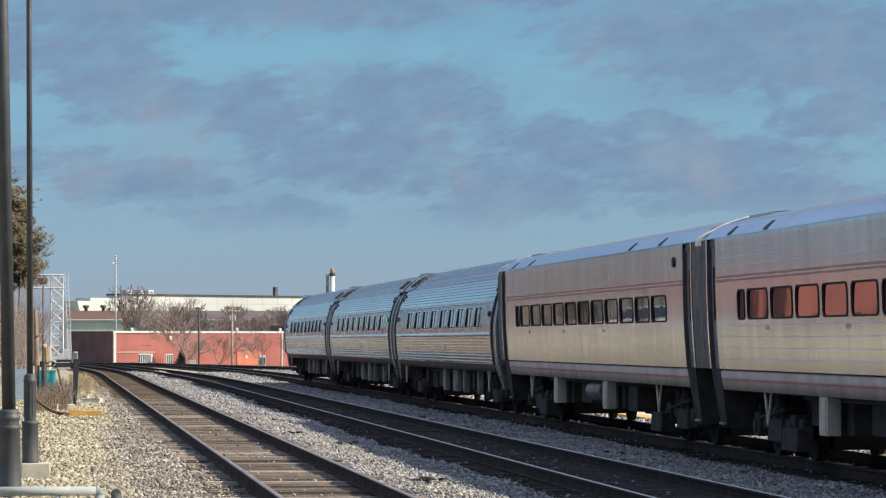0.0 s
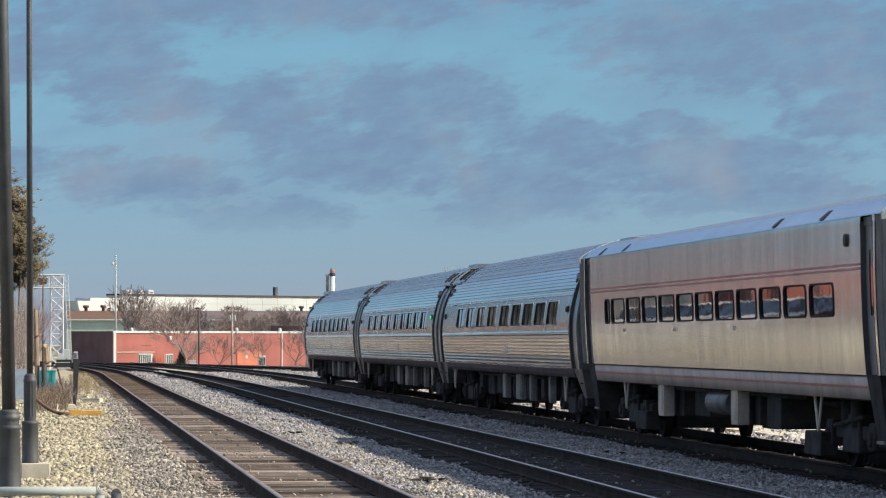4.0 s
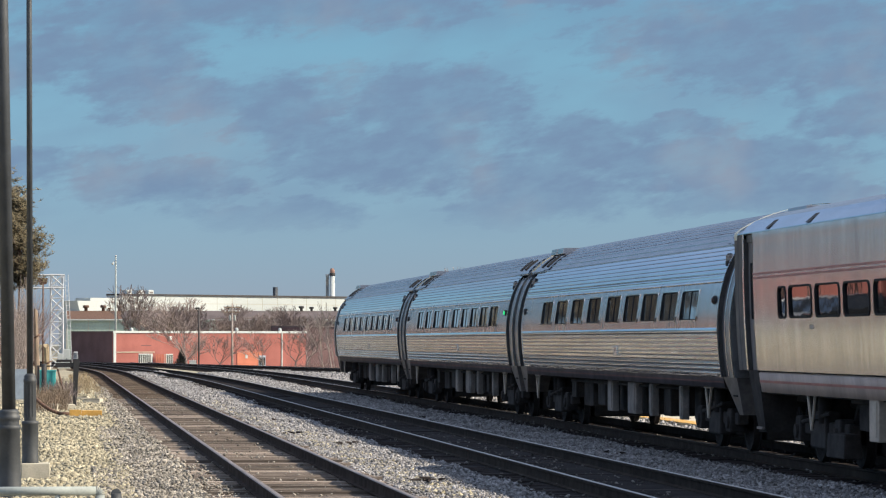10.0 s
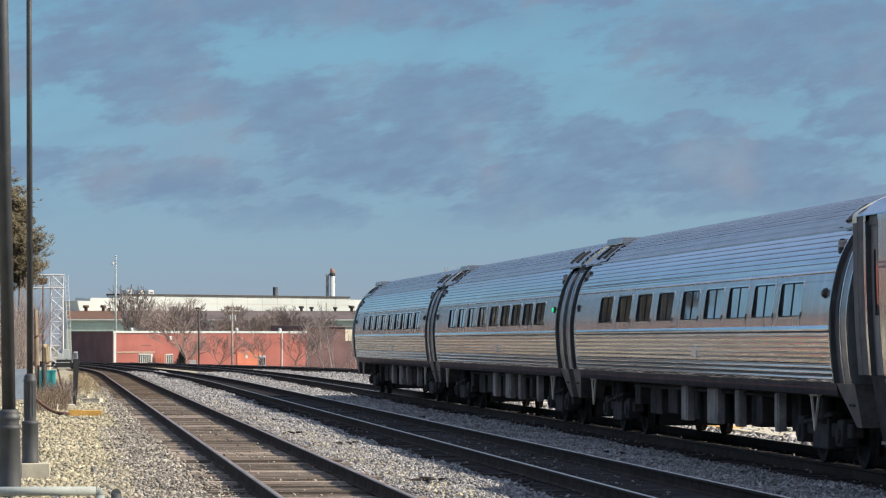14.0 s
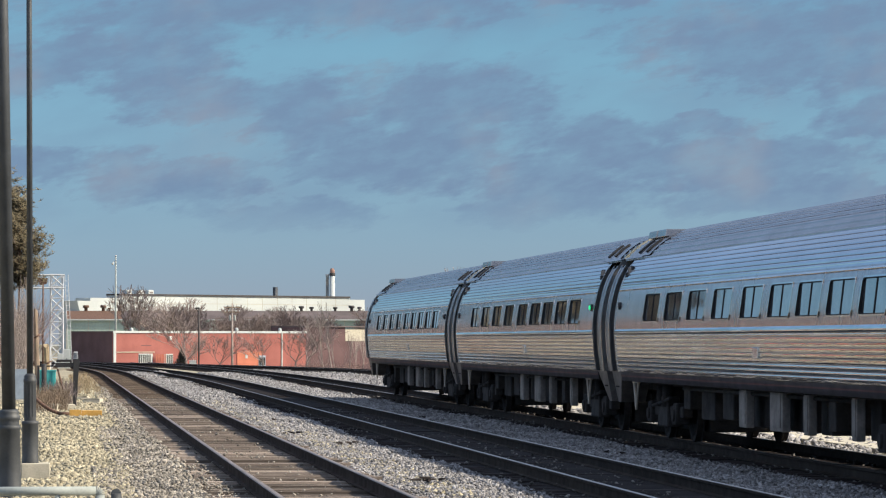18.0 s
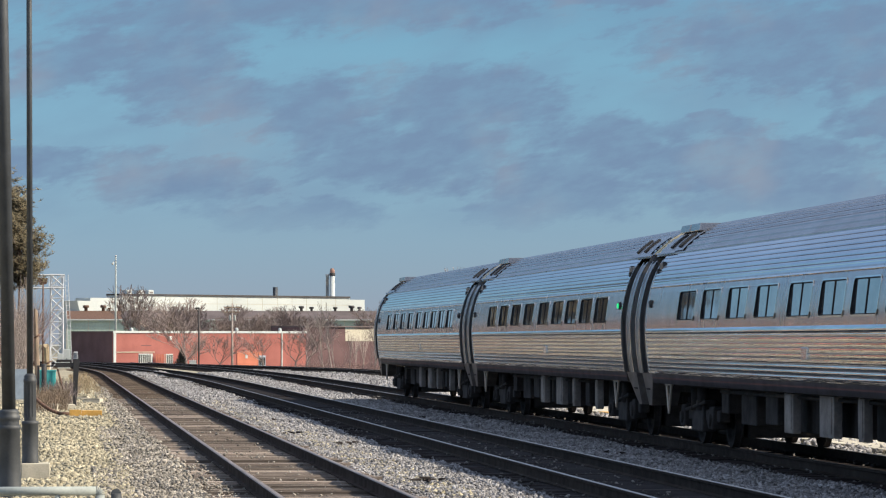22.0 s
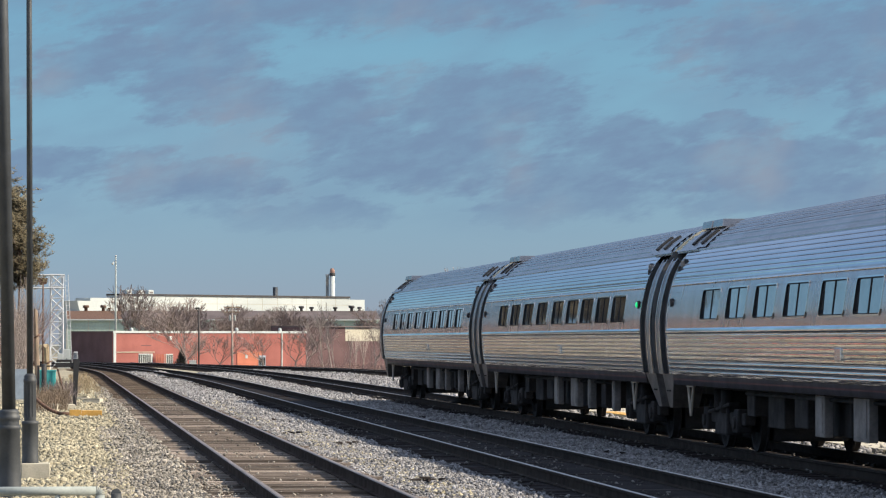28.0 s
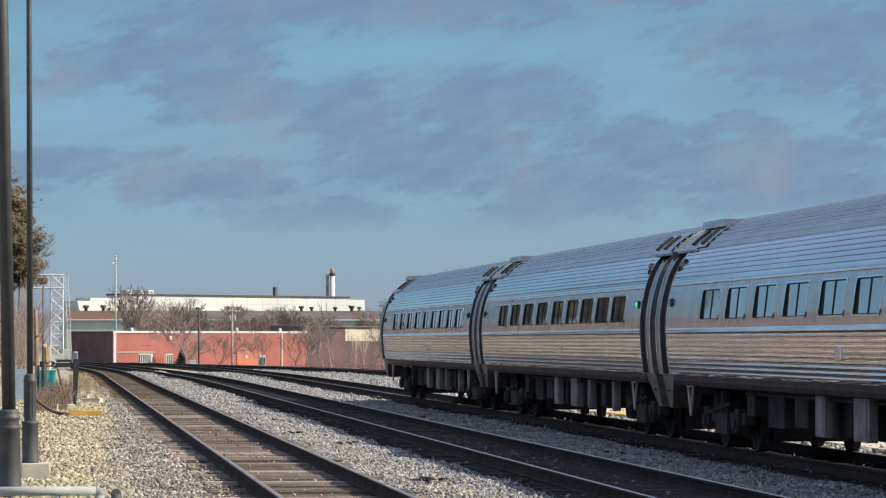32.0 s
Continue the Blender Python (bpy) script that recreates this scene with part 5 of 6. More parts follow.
def red_warehouse():
    w = thing("warehouse", "low red brick warehouse with white roof trim", "building", pose(7.669, 470, -3.1, 0, 0, 30))
    wl, dp, ht = 31.0, 11.2, 6.03
    part("front_wall", box(fresh(), 0, wl, 0, 0.3, 0, ht), BRICK, w, "sunlit red brick wall")
    # shade of the sunless end is painted into the maroon
    side = part("side_wall", box(fresh(), 0, 0.3, 0.3, dp, 0, ht), BRICK_DK, w, "end wall with its shade painted as dark maroon")
    for i in range(20):
        part("siding_board", box(fresh(), -0.03, -0.002, 0.35, dp, 0.3 * i, 0.3 * i + 0.27), BRICK_DK, side)
    part("far_wall", box(fresh(), wl - 0.3, wl, 0.3, dp, 0, ht), BRICK_DK, w)
    part("back_wall", box(fresh(), 0.3, wl - 0.3, dp - 0.3, dp, 0, ht), BRICK, w)
    part("roof", box(fresh(), 0.1, wl - 0.1, 0.1, dp - 0.1, ht - 0.05, ht + 0.1), TANROOF, w)
    for x0, x1 in ((-0.1, 26.2), (26.3, wl + 0.1)):
        part("roof_trim", box(fresh(), x0, x1, -0.14, -0.01, ht - 0.12, ht + 0.16), WHITE, w, "white painted roof trim")
    part("side_trim", box(fresh(), -0.12, -0.04, 0, dp, ht - 0.02, ht + 0.14), TANROOF, w)
    part("corner_trim", box(fresh(), -0.05, 0.34, -0.12, -0.01, 0, ht - 0.13), WHITE, w, "white corner trim")
    part("downpipe", box(fresh(), 26.9, 27.05, -0.12, -0.01, 0, ht - 0.13), WHITE, w, "white downpipe")
    # garage doors, fence and fittings along the front
    for x0, x1, z0, z1, mat, label in ((3.9, 6.1, 1.2, 3.15, WHITE, "white sectional garage door"), (8.0, 9.3, 1.2, 3.1, WHITE, "white garage door")):
        d = part("garage_door", box(fresh(), x0, x1, -0.06, -0.004, z0, z1), mat, w, label)
        n = int((x1 - x0) / 0.32)
        for i in range(n):
            part("door_pane", box(fresh(), x0 + 0.06 + i * 0.32, x0 + 0.25 + i * 0.32, -0.075, -0.062, z0 + 0.5, z1 - 0.12), GLASS, d)
    for i in range(7):
        part("fence_post", box(fresh(), 6.4 + i * 0.24, 6.47 + i * 0.24, -0.5, -0.42, 0.8, 3.1), ORANGE, w)
    part("pipe_rail", box(fresh(), 0.5, 6.4, -0.1, -0.02, 3.3, 3.41), CONCRETE, w)
    part("wall_box", box(fresh(), 8.6, 9.0, -0.3, -0.005, 5.0, 5.5, 0, 0.05), WHITE, w, "white wall-mounted box")
    part("orange_bay", box(fresh(), 19.6, 23.9, -0.09, -0.003, 0, 3.4), ORANGE, w, "bright orange-red painted bay")
    part("bay_sign", box(fresh(), 20.9, 21.3, -0.14, -0.092, 2.45, 2.95, 0, 0.03), WHITE, w, "small white sign plate")
    d = part("door", box(fresh(), 23.1, 24.2, -0.16, -0.095, 0.4, 2.85), BLUE, w, "pale blue entrance door")
    for i in range(3):
        part("door_pane", box(fresh(), 23.16 + i * 0.34, 23.42 + i * 0.34, -0.18, -0.162, 1.5, 2.6), GLASS, d)
    part("dark_patch", box(fresh(), 4.3, 5.9, -0.02, -0.004, 4.2, 4.3), BRICK_DK, w)
    part("lamp_bracket", box(fresh(), 20.1, 20.4, -0.3, -0.004, 5.2, 5.3), WHITE, w)
    for x in (3.1, 19.9, 27.0):
        bm = fresh()
        lathe(bm, [(0.25, ht + 0.1), (0.25, ht + 0.35), (0.22, ht + 0.5), (0.1, ht + 0.6)], 12, x, 0.5)
        part("roof_vent", bm, WHITE, w, "small white roof vent")
    return w


CAP = material("russet_clay_cap", (0.33, 0.19, 0.15), 0.8, 0.0, 0.2, 0.5, 4.0)
ORANGE = material("orange_red_paint", (0.46, 0.15, 0.09), 0.8, 0.0, 0.15, 0.5, 6.0)
red_warehouse()


def white_factory():
    """Local x runs along the front, from the corner by the low wing."""
    w = thing("factory", "long white factory with a dark roof edge and roof plant", "building", pose(12.958, 900, -3, 0, 0, 40))
    top, run = 13.443 + 3, 87.5
    wall = part("wall", box(fresh(), 5.1, run, 0, 6, 0, top), WHITE, w, "white panelled wall")
    part("roof", box(fresh(), 4.9, run, -0.3, 6, top, top + 0.45), DKROOF, w, "dark flat roof edge")
    part("low_wing", box(fresh(), -5.4, 5.09, 0.2, 6, 0, top - 0.7), WHITE, w)
    part("end_wing", box(fresh(), run + 0.01, run + 6.2, 0.4, 6, 0, top - 0.4), WHITE, w)
    for i in range(2, 16):
        x = run * i / 16
        part("wall_seam", box(fresh(), x - 0.04, x + 0.04, -0.04, -0.002, 6, top), CONCRETE, wall)
    part("wall_line", box(fresh(), 5.1, run, -0.05, -0.002, top - 2.0, top - 1.9), CONCRETE, wall)
    bm = fresh()
    a = [(-10.7, top - 1.5), (-6.1, top - 1.5), (-5.5, top - 4.2), (-9.8, top - 4.2)]
    lo = [bm.verts.new((x, -0.9, z)) for x, z in a]
    hi = [bm.verts.new((x, 5, z)) for x, z in a]
    bm.faces.new(lo)
    bm.faces.new(hi[::-1])
    for i in range(4):
        bm.faces.new((lo[i], hi[i], hi[(i + 1) % 4], lo[(i + 1) % 4]))
    part("slanted_skylight", bm, WHITE, w, "white slanted roof monitor")
    part("low_wing_base", box(fresh(), -10.9, -5.45, -1, 6, 0, top - 4.21), WHITE, w)
    for x in (10.3, 14.3, 17.8):
        u = part("roof_unit", box(fresh(), x - 0.95, x + 0.95, 3, 5, top + 0.45, top + 1.5, 0.05, 0.08), WHITE, w, "white rooftop unit")
        part("unit_grille", box(fresh(), x - 0.6, x + 0.6, 2.97, 2.998, top + 0.7, top + 1.1), GREYBOX, u)
    part("small_stack", box(fresh(), 62.3, 63.2, 3, 4.0, top + 0.45, top + 2.8), CLADDING, w, "dark square roof stack")
    return w


white_factory()


def chimney():
    c = thing("chimney", "white factory chimney with dark bands and russet cap", "chimney", pose(75.512, 960, -3))
    zt, zb = 21.655 + 3, 19.641 + 3
    part("shaft", lathe(fresh(), [(0.8, 0), (0.7, zb)], 20), WHITE, c)
    part("collar", lathe(fresh(), [(0.7, zb), (0.82, zb + 0.05), (0.82, zb + 0.75), (0.68, zb + 0.8)], 20), DKROOF, c, "dark steel collar")
    part("cap", lathe(fresh(), [(0.66, zb + 0.8), (0.66, zt - 0.4), (0.55, zt - 0.3), (0.5, zt)], 20), CAP, c, "russet chimney cap")
    part("flue", lathe(fresh(), [(0.42, 0), (0.42, zb - 0.2), (0.48, zb - 0.2), (0.48, zb + 0.5)], 14, -1.35, 0.3), ALUM, c, "thin pale side flue")


chimney()


def long_shed():
    """A long low building with a russet and grey roof and pale green walls."""
    y = 640
    w = thing("long_shed", "long low shed with pale green walls and brown roof", "building", pose(0, y, -3.2))
    xa, xm, xb = 1.957, 11.877, 59.074
    we, wr = 5.531 + 3.2, 7.285 + 3.2
    wall = part("wall", box(fresh(), xa, xb, 0, 20, 0, we), PALEGREEN, w, "pale green cladding")
    for i in range(44):
        x = xa + (xb - xa) * i / 44
        part("batten", box(fresh(), x - 0.05, x + 0.05, -0.05, -0.002, 0, we), CONCRETE if i % 3 == 0 else PALEGREEN, wall)
    part("eave_trim", box(fresh(), xa, xb, -0.6, -0.4, we - 0.05, we + 0.18), WHITE, w, "pale eave trim")
    for x0, x1, mat, label in ((xa, xm, RUSTY, "dark red-brown roof slope"), (xm + 0.01, xb, TANROOF, "grey-brown roof slope")):
        bm = fresh()
        v = [bm.verts.new(p) for p in ((x0, -0.55, we + 0.19), (x1, -0.55, we + 0.19), (x1, 6, wr), (x0, 6, wr), (x0, 20, wr), (x1, 20, wr), (x1, 20, we), (x0, 20, we), (x0, -0.55, we), (x1, -0.55, we))]
        for f in ((0, 1, 2, 3), (3, 2, 5, 4), (4, 5, 6, 7), (8, 9, 1, 0)):
            bm.faces.new([v[i] for i in f])
        part("roof", bm, mat, w, label)
    for x, s in ((5.473, 1.0), (8.668, 1.0), (9.802, 0.55), (11.66, 0.95), (45.091, 0.9), (46.971, 0.75), (51.363, 0.75), (54.399, 1.0), (55.866, 0.75), (31.548, 0.8), (33.524, 0.8), (21.794, 0.8)):
        bm = fresh()
        lathe(bm, [(0.3 * s, wr - 0.3), (0.3 * s, wr + 0.5 * s), (0.56 * s, wr + 0.55 * s), (0.56 * s, wr + 0.95 * s), (0.4 * s, wr + 1.02 * s)], 10, x, 6)
        part("roof_ventilator", bm, RUSTY if x < xm else DKROOF, w, "dark mushroom roof ventilator")


long_shed()


def small_sheds():
    w = thing("shed", "dark brown shed with a pale upper wall", "building", pose(35.5, 505, -3.1, 0, 0, 32))
    part("dark_wall", box(fresh(), 0, 7.6, 0, 8, 0, 3.742 + 3.1), BRICK_DK, w)
    part("wall", box(fresh(), 7.61, 17.5, 0.1, 8, 0, 1.727 + 3.1), BRICK_DK, w, "dark red lower wall")
    part("upper_wall", box(fresh(), 7.61, 17.5, 0.0, 8, 1.727 + 3.101, 3.419 + 3.1), CONCRETE, w, "pale cream upper wall")
    part("roof", box(fresh(), 0, 17.5, -0.3, 8, 3.742 + 3.11, 3.9 + 3.1), TANROOF, w)
    f = thing("fence", "rusty brown board fence beyond the far track", "fence", pose(0, 380, -3.0))
    x0, x1 = 28.165, 38.974
    n = 60
    for i in range(n):
        a = x0 + (x1 - x0) * i / n
        part("board", box(fresh(), a, a + (x1 - x0) / n - 0.015, 0, 0.03, 0, 1.35 + 0.08 * math.sin(i * 7.3)), BRICK_DK, f)


small_sheds()


def station():
    """A brick building beside the line, mirrored in the coaches' sides."""
    s = thing("brick_building", "sunlit orange-red brick building beside the line", "building", pose(-15, 150, -0.24))
    part("wall", box(fresh(), -12, 0, 0, 42, 0, 4.7), BRICK, s)
    # unseen grey walls, added so the coach sides mirror a neutral grey
    part("long_wall", box(fresh(), -12, 0, 42.01, 80, 0, 4.7), CLADDING, s, "unseen grey wall added for coach reflections")
    part("upper_wall", box(fresh(), -12, -0.05, -30, 80, 4.71, 6.9), CLADDING, s, "unseen grey upper wall added for coach reflections")
    part("roof", box(fresh(), -12.3, 0.3, -30.3, 80.3, 6.91, 7.2), DKROOF, s)
    for i in range(4):
        part("column", box(fresh(), -0.4, 0, -30 + i * 7, -29.6 + i * 7, 0, 4.7), CONCRETE, s)
    for i in range(5):
        y = 4 + i * 8
        win = part("window", box(fresh(), 0.004, 0.05, y, y + 1.3, 1.2, 2.9), GLASS, s)
        part("window_sill", box(fresh(), 0.004, 0.12, y - 0.1, y + 1.4, 1.08, 1.195), CONCRETE, win)


station()

# ---------------------------------------------------------------- poles and masts


def power_pole():
    p = thing("utility_pole", "grey wooden utility pole with crossarms and transformers", "utility pole", pose(22.018, 440, -3.1))
    t = 6.485 + 3.1
    part("pole", rod(fresh(), (0, 0, 0), (0, 0, t), 0.15, 0.1, 10), BIRCH, p)
    for z in (t - 0.5, t - 1.1):
        arm = part("crossarm", box(fresh(), -1.0, 1.0, -0.12, 0.0, z - 0.06, z + 0.06), WOOD, p)
        for x in (-0.9, -0.45, 0.45, 0.9):
            part("insulator", lathe(fresh(), [(0.05, z + 0.06), (0.07, z + 0.14), (0.04, z + 0.24)], 8, x, -0.06), WHITE, arm)
    for x in (-0.35, 0.38):
        part("transformer", lathe(fresh(), [(0.13, t - 2.2), (0.15, t - 2.15), (0.15, t - 1.6), (0.1, t - 1.5)], 12, x * 0.8, 0), GALV, p, "grey transformer can")


def street_pole():
    p = thing("street_lamp", "dark slim street lamp by the warehouse", "street lamp", pose(17.432, 430, -3.1))
    t = 5.823 + 3.1
    part("pole", rod(fresh(), (0, 0, 0), (0, 0, t), 0.11, 0.075, 10), BLACKIRON, p)
    part("base", lathe(fresh(), [(0.2, 0), (0.2, 0.9), (0.13, 1.0)], 12), BLACKIRON, p)
    part("lamp_head", box(fresh(), -0.45, 0.05, -0.12, 0.12, t - 0.15, t + 0.05, 0.02, 0.02), BLACKIRON, p)
    part("arm", rod(fresh(), (0, 0, t - 0.6), (-0.35, 0, t - 0.1), 0.04, 0.04, 6), BLACKIRON, p)


def white_mast():
    p = thing("lighting_mast", "tall pale steel mast with a small camera dome", "mast", pose(8.439, 500, -3.2))
    t = 13.823 + 3.2
    part("pole", rod(fresh(), (0, 0, 0), (0, 0, t), 0.19, 0.1, 14), GALV, p)
    part("bracket", rod(fresh(), (0, 0, t - 0.75), (-0.4, 0, t - 0.85), 0.05, 0.05, 6), ALUM, p)
    part("camera_dome", lathe(fresh(), [(0.02, t - 1.3), (0.14, t - 1.2), (0.17, t - 1.05), (0.12, t - 0.9)], 12, -0.42, 0), WHITE, p)
    part("finial", lathe(fresh(), [(0.13, t), (0.13, t + 0.1), (0.02, t + 0.16)], 10), ALUM, p)


def signal_gantry():
    """A cantilever signal gantry of galvanised lattice."""
    y = 250
    g = thing("signal_gantry", "galvanised lattice signal gantry beside the tracks", "signal gantry", pose(0.047, y, -0.25))
    top = 6.467 + 0.25
    w = 0.46
    for x in (-w, w):
        for yy in (-w, w):
            part("leg", rod(fresh(), (x, yy, 0), (x * 0.85, yy * 0.85, top), 0.085, 0.075, 6), ALUM, g)
    n = 8
    h = top / n
    for i in range(n):
        for yy in (-w, w):
            part("brace", rod(fresh(), (-w, yy, i * h), (w, yy, (i + 1) * h), 0.05, 0.05, 5), ALUM, g)
            part("brace", rod(fresh(), (w, yy, i * h), (-w, yy, (i + 1) * h), 0.05, 0.05, 5), ALUM, g)
            part("strut", rod(fresh(), (-w, yy, (i + 1) * h), (w, yy, (i + 1) * h), 0.04, 0.04, 5), ALUM, g)
        for x in (-w, w):
            part("brace", rod(fresh(), (x, -w, i * h), (x, w, (i + 1) * h), 0.034, 0.034, 5), ALUM, g)
    for z in (top - 0.03, top - 0.95):
        for yy in (-w, w):
            part("beam", rod(fresh(), (0.55, yy, z), (-5.0, yy, z), 0.055, 0.055, 6), ALUM, g)
    for i in range(11):
        x = w - i * 0.5
        part("beam_post", rod(fresh(), (x, -w, top - 0.95), (x, -w, top), 0.024, 0.024, 5), ALUM, g)
        part("beam_brace", rod(fresh(), (x, -w, top - 0.95 if i % 2 else top), (x - 0.5, -w, top if i % 2 else top - 0.95), 0.02, 0.02, 5), ALUM, g)
    # ladder with a safety cage on the outer side
    for x in (0.62, 0.85):
        part("ladder_rail", rod(fresh(), (x + 0.28, 0, 0), (x - 0.06, 0, top), 0.022, 0.022, 5), ALUM, g)
    for i in range(18):
        z = 0.3 + i * (top - 0.4) / 18
        o = 0.28 - 0.34 * z / top
        part("rung", rod(fresh(), (0.62 + o, 0, z), (0.85 + o, 0, z), 0.014, 0.014, 5), ALUM, g)
    c = thing("relay_cabinet", "white relay cabinets at the foot of the gantry", "equipment cabinet", pose(0.619, 240, -0.25))
    part("body", box(fresh(), -0.5, -0.15, -0.3, 0.3, 0.15, 1.15, 0, 0.02), WHITE, c)
    tall = part("tall_body", box(fresh(), -0.1, 0.35, -0.3, 0.3, 0.15, 1.45, 0, 0.02), WHITE, c)
    part("door_handle", box(fresh(), 0.1, 0.14, -0.33, -0.302, 0.7, 0.85), BLACKIRON, tall)
    part("plinth", box(fresh(), -0.55, 0.4, -0.35, 0.35, 0.0, 0.149), CONCRETE, c)


power_pole()
street_pole()
white_mast()
signal_gantry()


def round_sign():
    s = thing("warning_post", "rusty thin post with a small dark sign", "sign post", pose(-0.818, 225, -0.25))
    t = 5.816 + 0.25
    part("pole", rod(fresh(), (0, 0, 0), (0, 0, t), 0.06, 0.05, 8), RUSTY, s)
    bm = fresh()
    v = [bm.verts.new(p) for p in ((-0.45, -0.05, t), (0.3, -0.05, t - 0.05), (0.22, -0.05, t - 0.42), (-0.2, -0.05, t - 0.5))]
    w = [bm.verts.new(p.co + Vector((0, 0.06, 0))) for p in v]
    bm.faces.new(v)
    bm.faces.new(w[::-1])
    for i in range(4):
        bm.faces.new((v[i], w[i], w[(i + 1) % 4], v[(i + 1) % 4]))
    part("sign_plate", bm, RUSTY, s, "dark weathered plate")


round_sign()


def shrub():
    """A small dark conical evergreen and a white utility box by the warehouse."""
    t = thing("evergreen_shrub", "small dark conical evergreen shrub by the warehouse", "shrub", pose(15.433, 436, -3.1) @ Matrix.Diagonal((1.5, 1.5, 1.35, 1)))
    rng = random.Random(17)
    part("trunk", rod(fresh(), (0, 0, 0), (0, 0, 2.4), 0.08, 0.03, 6), BARK, t)
    bm = fresh()
    for _ in range(420):
        h = rng.uniform(0.4, 2.7)
        a = rng.uniform(0, 6.283)
        r = (2.95 - h) * 0.46 * rng.uniform(0.4, 1.1)
        p = Vector((math.cos(a) * r * 0.3, math.sin(a) * r * 0.3, h - 0.25))
        rod(bm, p, (math.cos(a) * r, math.sin(a) * r, h + rng.uniform(-0.05, 0.2)), 0.05, 0.015, 4, False)
    part("crown", bm, HEDGE, t)
    b = thing("utility_box", "low white utility box by the warehouse", "utility box", pose(16.827, 434, -3.1))
    part("body", box(fresh(), -0.42, 0.42, -0.3, 0.3, 0, -0.715 + 3.1, 0.01, 0.03), WHITE, b)
    part("lid", box(fresh(), -0.46, 0.46, -0.34, 0.34, -0.715 + 3.101, -0.645 + 3.1, 0.01, 0.01), WHITE, b)


shrub()


def old_posts():
    for x, y, z, r, mat, label in ((-0.761, 150, 3.114, 0.13, WOOD, "weathered leaning wooden post"), (-0.29, 142, 1.554, 0.15, STRAW, "pale weathered stub post")):
        p = thing("old_post", label, "post", pose(x, y, -0.25))
        bm = fresh()
        rng = random.Random(int(z * 100))
        rings = []
        for k in range(9):
            f = k / 8
            rings.append([bm.verts.new((-0.1 * f + r * (1 - 0.25 * f) * rng.uniform(0.7, 1.1) * math.cos(a), r * rng.uniform(0.75, 1.1) * math.sin(a), (z + 0.25) * f + (rng.uniform(-0.12, 0.12) if k == 8 else 0))) for a in (0.3, 1.1, 2.0, 2.9, 3.7, 4.6, 5.5)])
        for u, v in zip(rings, rings[1:]):
            for i in range(7):
                bm.faces.new((u[i], u[(i + 1) % 7], v[(i + 1) % 7], v[i]))
        bm.faces.new(rings[-1])
        part("shaft", bm, mat, p)
        part("strap", rod(fresh(), (-0.02, 0, z * 0.7), (-0.06, 0, z * 0.7 + 0.06), r * 1.12, r * 1.1, 10), RUSTY, p, "rusty iron strap")


old_posts()

# ---------------------------------------------------------------- beside the siding


def lamp_post(x, y, r, low_r, low_top, base_r, base_top, lean, height, foot=0.02, group="station lamp posts"):
    p = thing("lamp_post", "dark green cast-iron station lamp post with fluted base", "lamp post", pose(x, y, foot, 0, lean, 0), group)
    a, b = low_top - foot, base_top - foot
    prof = [(low_r * 1.04, 0), (low_r * 1.04, 0.05), (low_r, 0.06), (low_r, a - 0.06), (low_r * 1.06, a - 0.05), (low_r * 1.06, a - 0.01), (base_r * 1.04, a)]
    part("pedestal", lathe(fresh(), prof, 24), LAMPPAINT, p, "broad straight pedestal")
    prof = [(base_r * 1.02, a - 0.01), (base_r, a + 0.04), (base_r, b - 0.14), (base_r * 1.1, b - 0.12), (base_r * 1.1, b - 0.08), (base_r * 0.95, b - 0.07), (base_r * 1.05, b - 0.04), (r * 1.2, b)]
    base = part("base", lathe(fresh(), prof, 24), LAMPPAINT, p, "moulded fluted base")
    for i in range(12):
        q = 2 * math.pi * i / 12
        part("flute", rod(fresh(), (base_r * math.cos(q), base_r * math.sin(q), a + 0.05), (base_r * math.cos(q), base_r * math.sin(q), b - 0.15), 0.006, 0.006, 6), LAMPPAINT, base)
    part("shaft", rod(fresh(), (0, 0, b), (0, 0, height), r, r * 0.8, 20), LAMPPAINT, p)
    part("arm", rod(fresh(), (0, 0, height), (-0.5, 0, height + 0.2), 0.03, 0.03, 8), LAMPPAINT, p)
    part("lantern", lathe(fresh(), [(0.05, height - 0.2), (0.2, height - 0.1), (0.22, height + 0.15), (0.08, height + 0.4)], 16, -0.5, 0), LAMPPAINT, p)
    return p


lamp_post(-0.556, 44, 0.086, 0.135, 0.721, 0.125, 0.919, -1.15, 10.5, -0.24)
lamp_post(-0.361, 50.6, 0.045, 0.116, 0.628, 0.085, 1.304, -0.3, 10.5)
for fx, fy in ((-0.281, 50.6),):
    f = thing("footing", "pale concrete footing block of a lamp post", "footing", pose(fx, fy, -0.3), "lamp post footings")
    part("block", box(fresh(), -0.21, 0.21, -0.2, 0.22, 0, 0.322, 0.008, 0.012), CONCRETE, f)


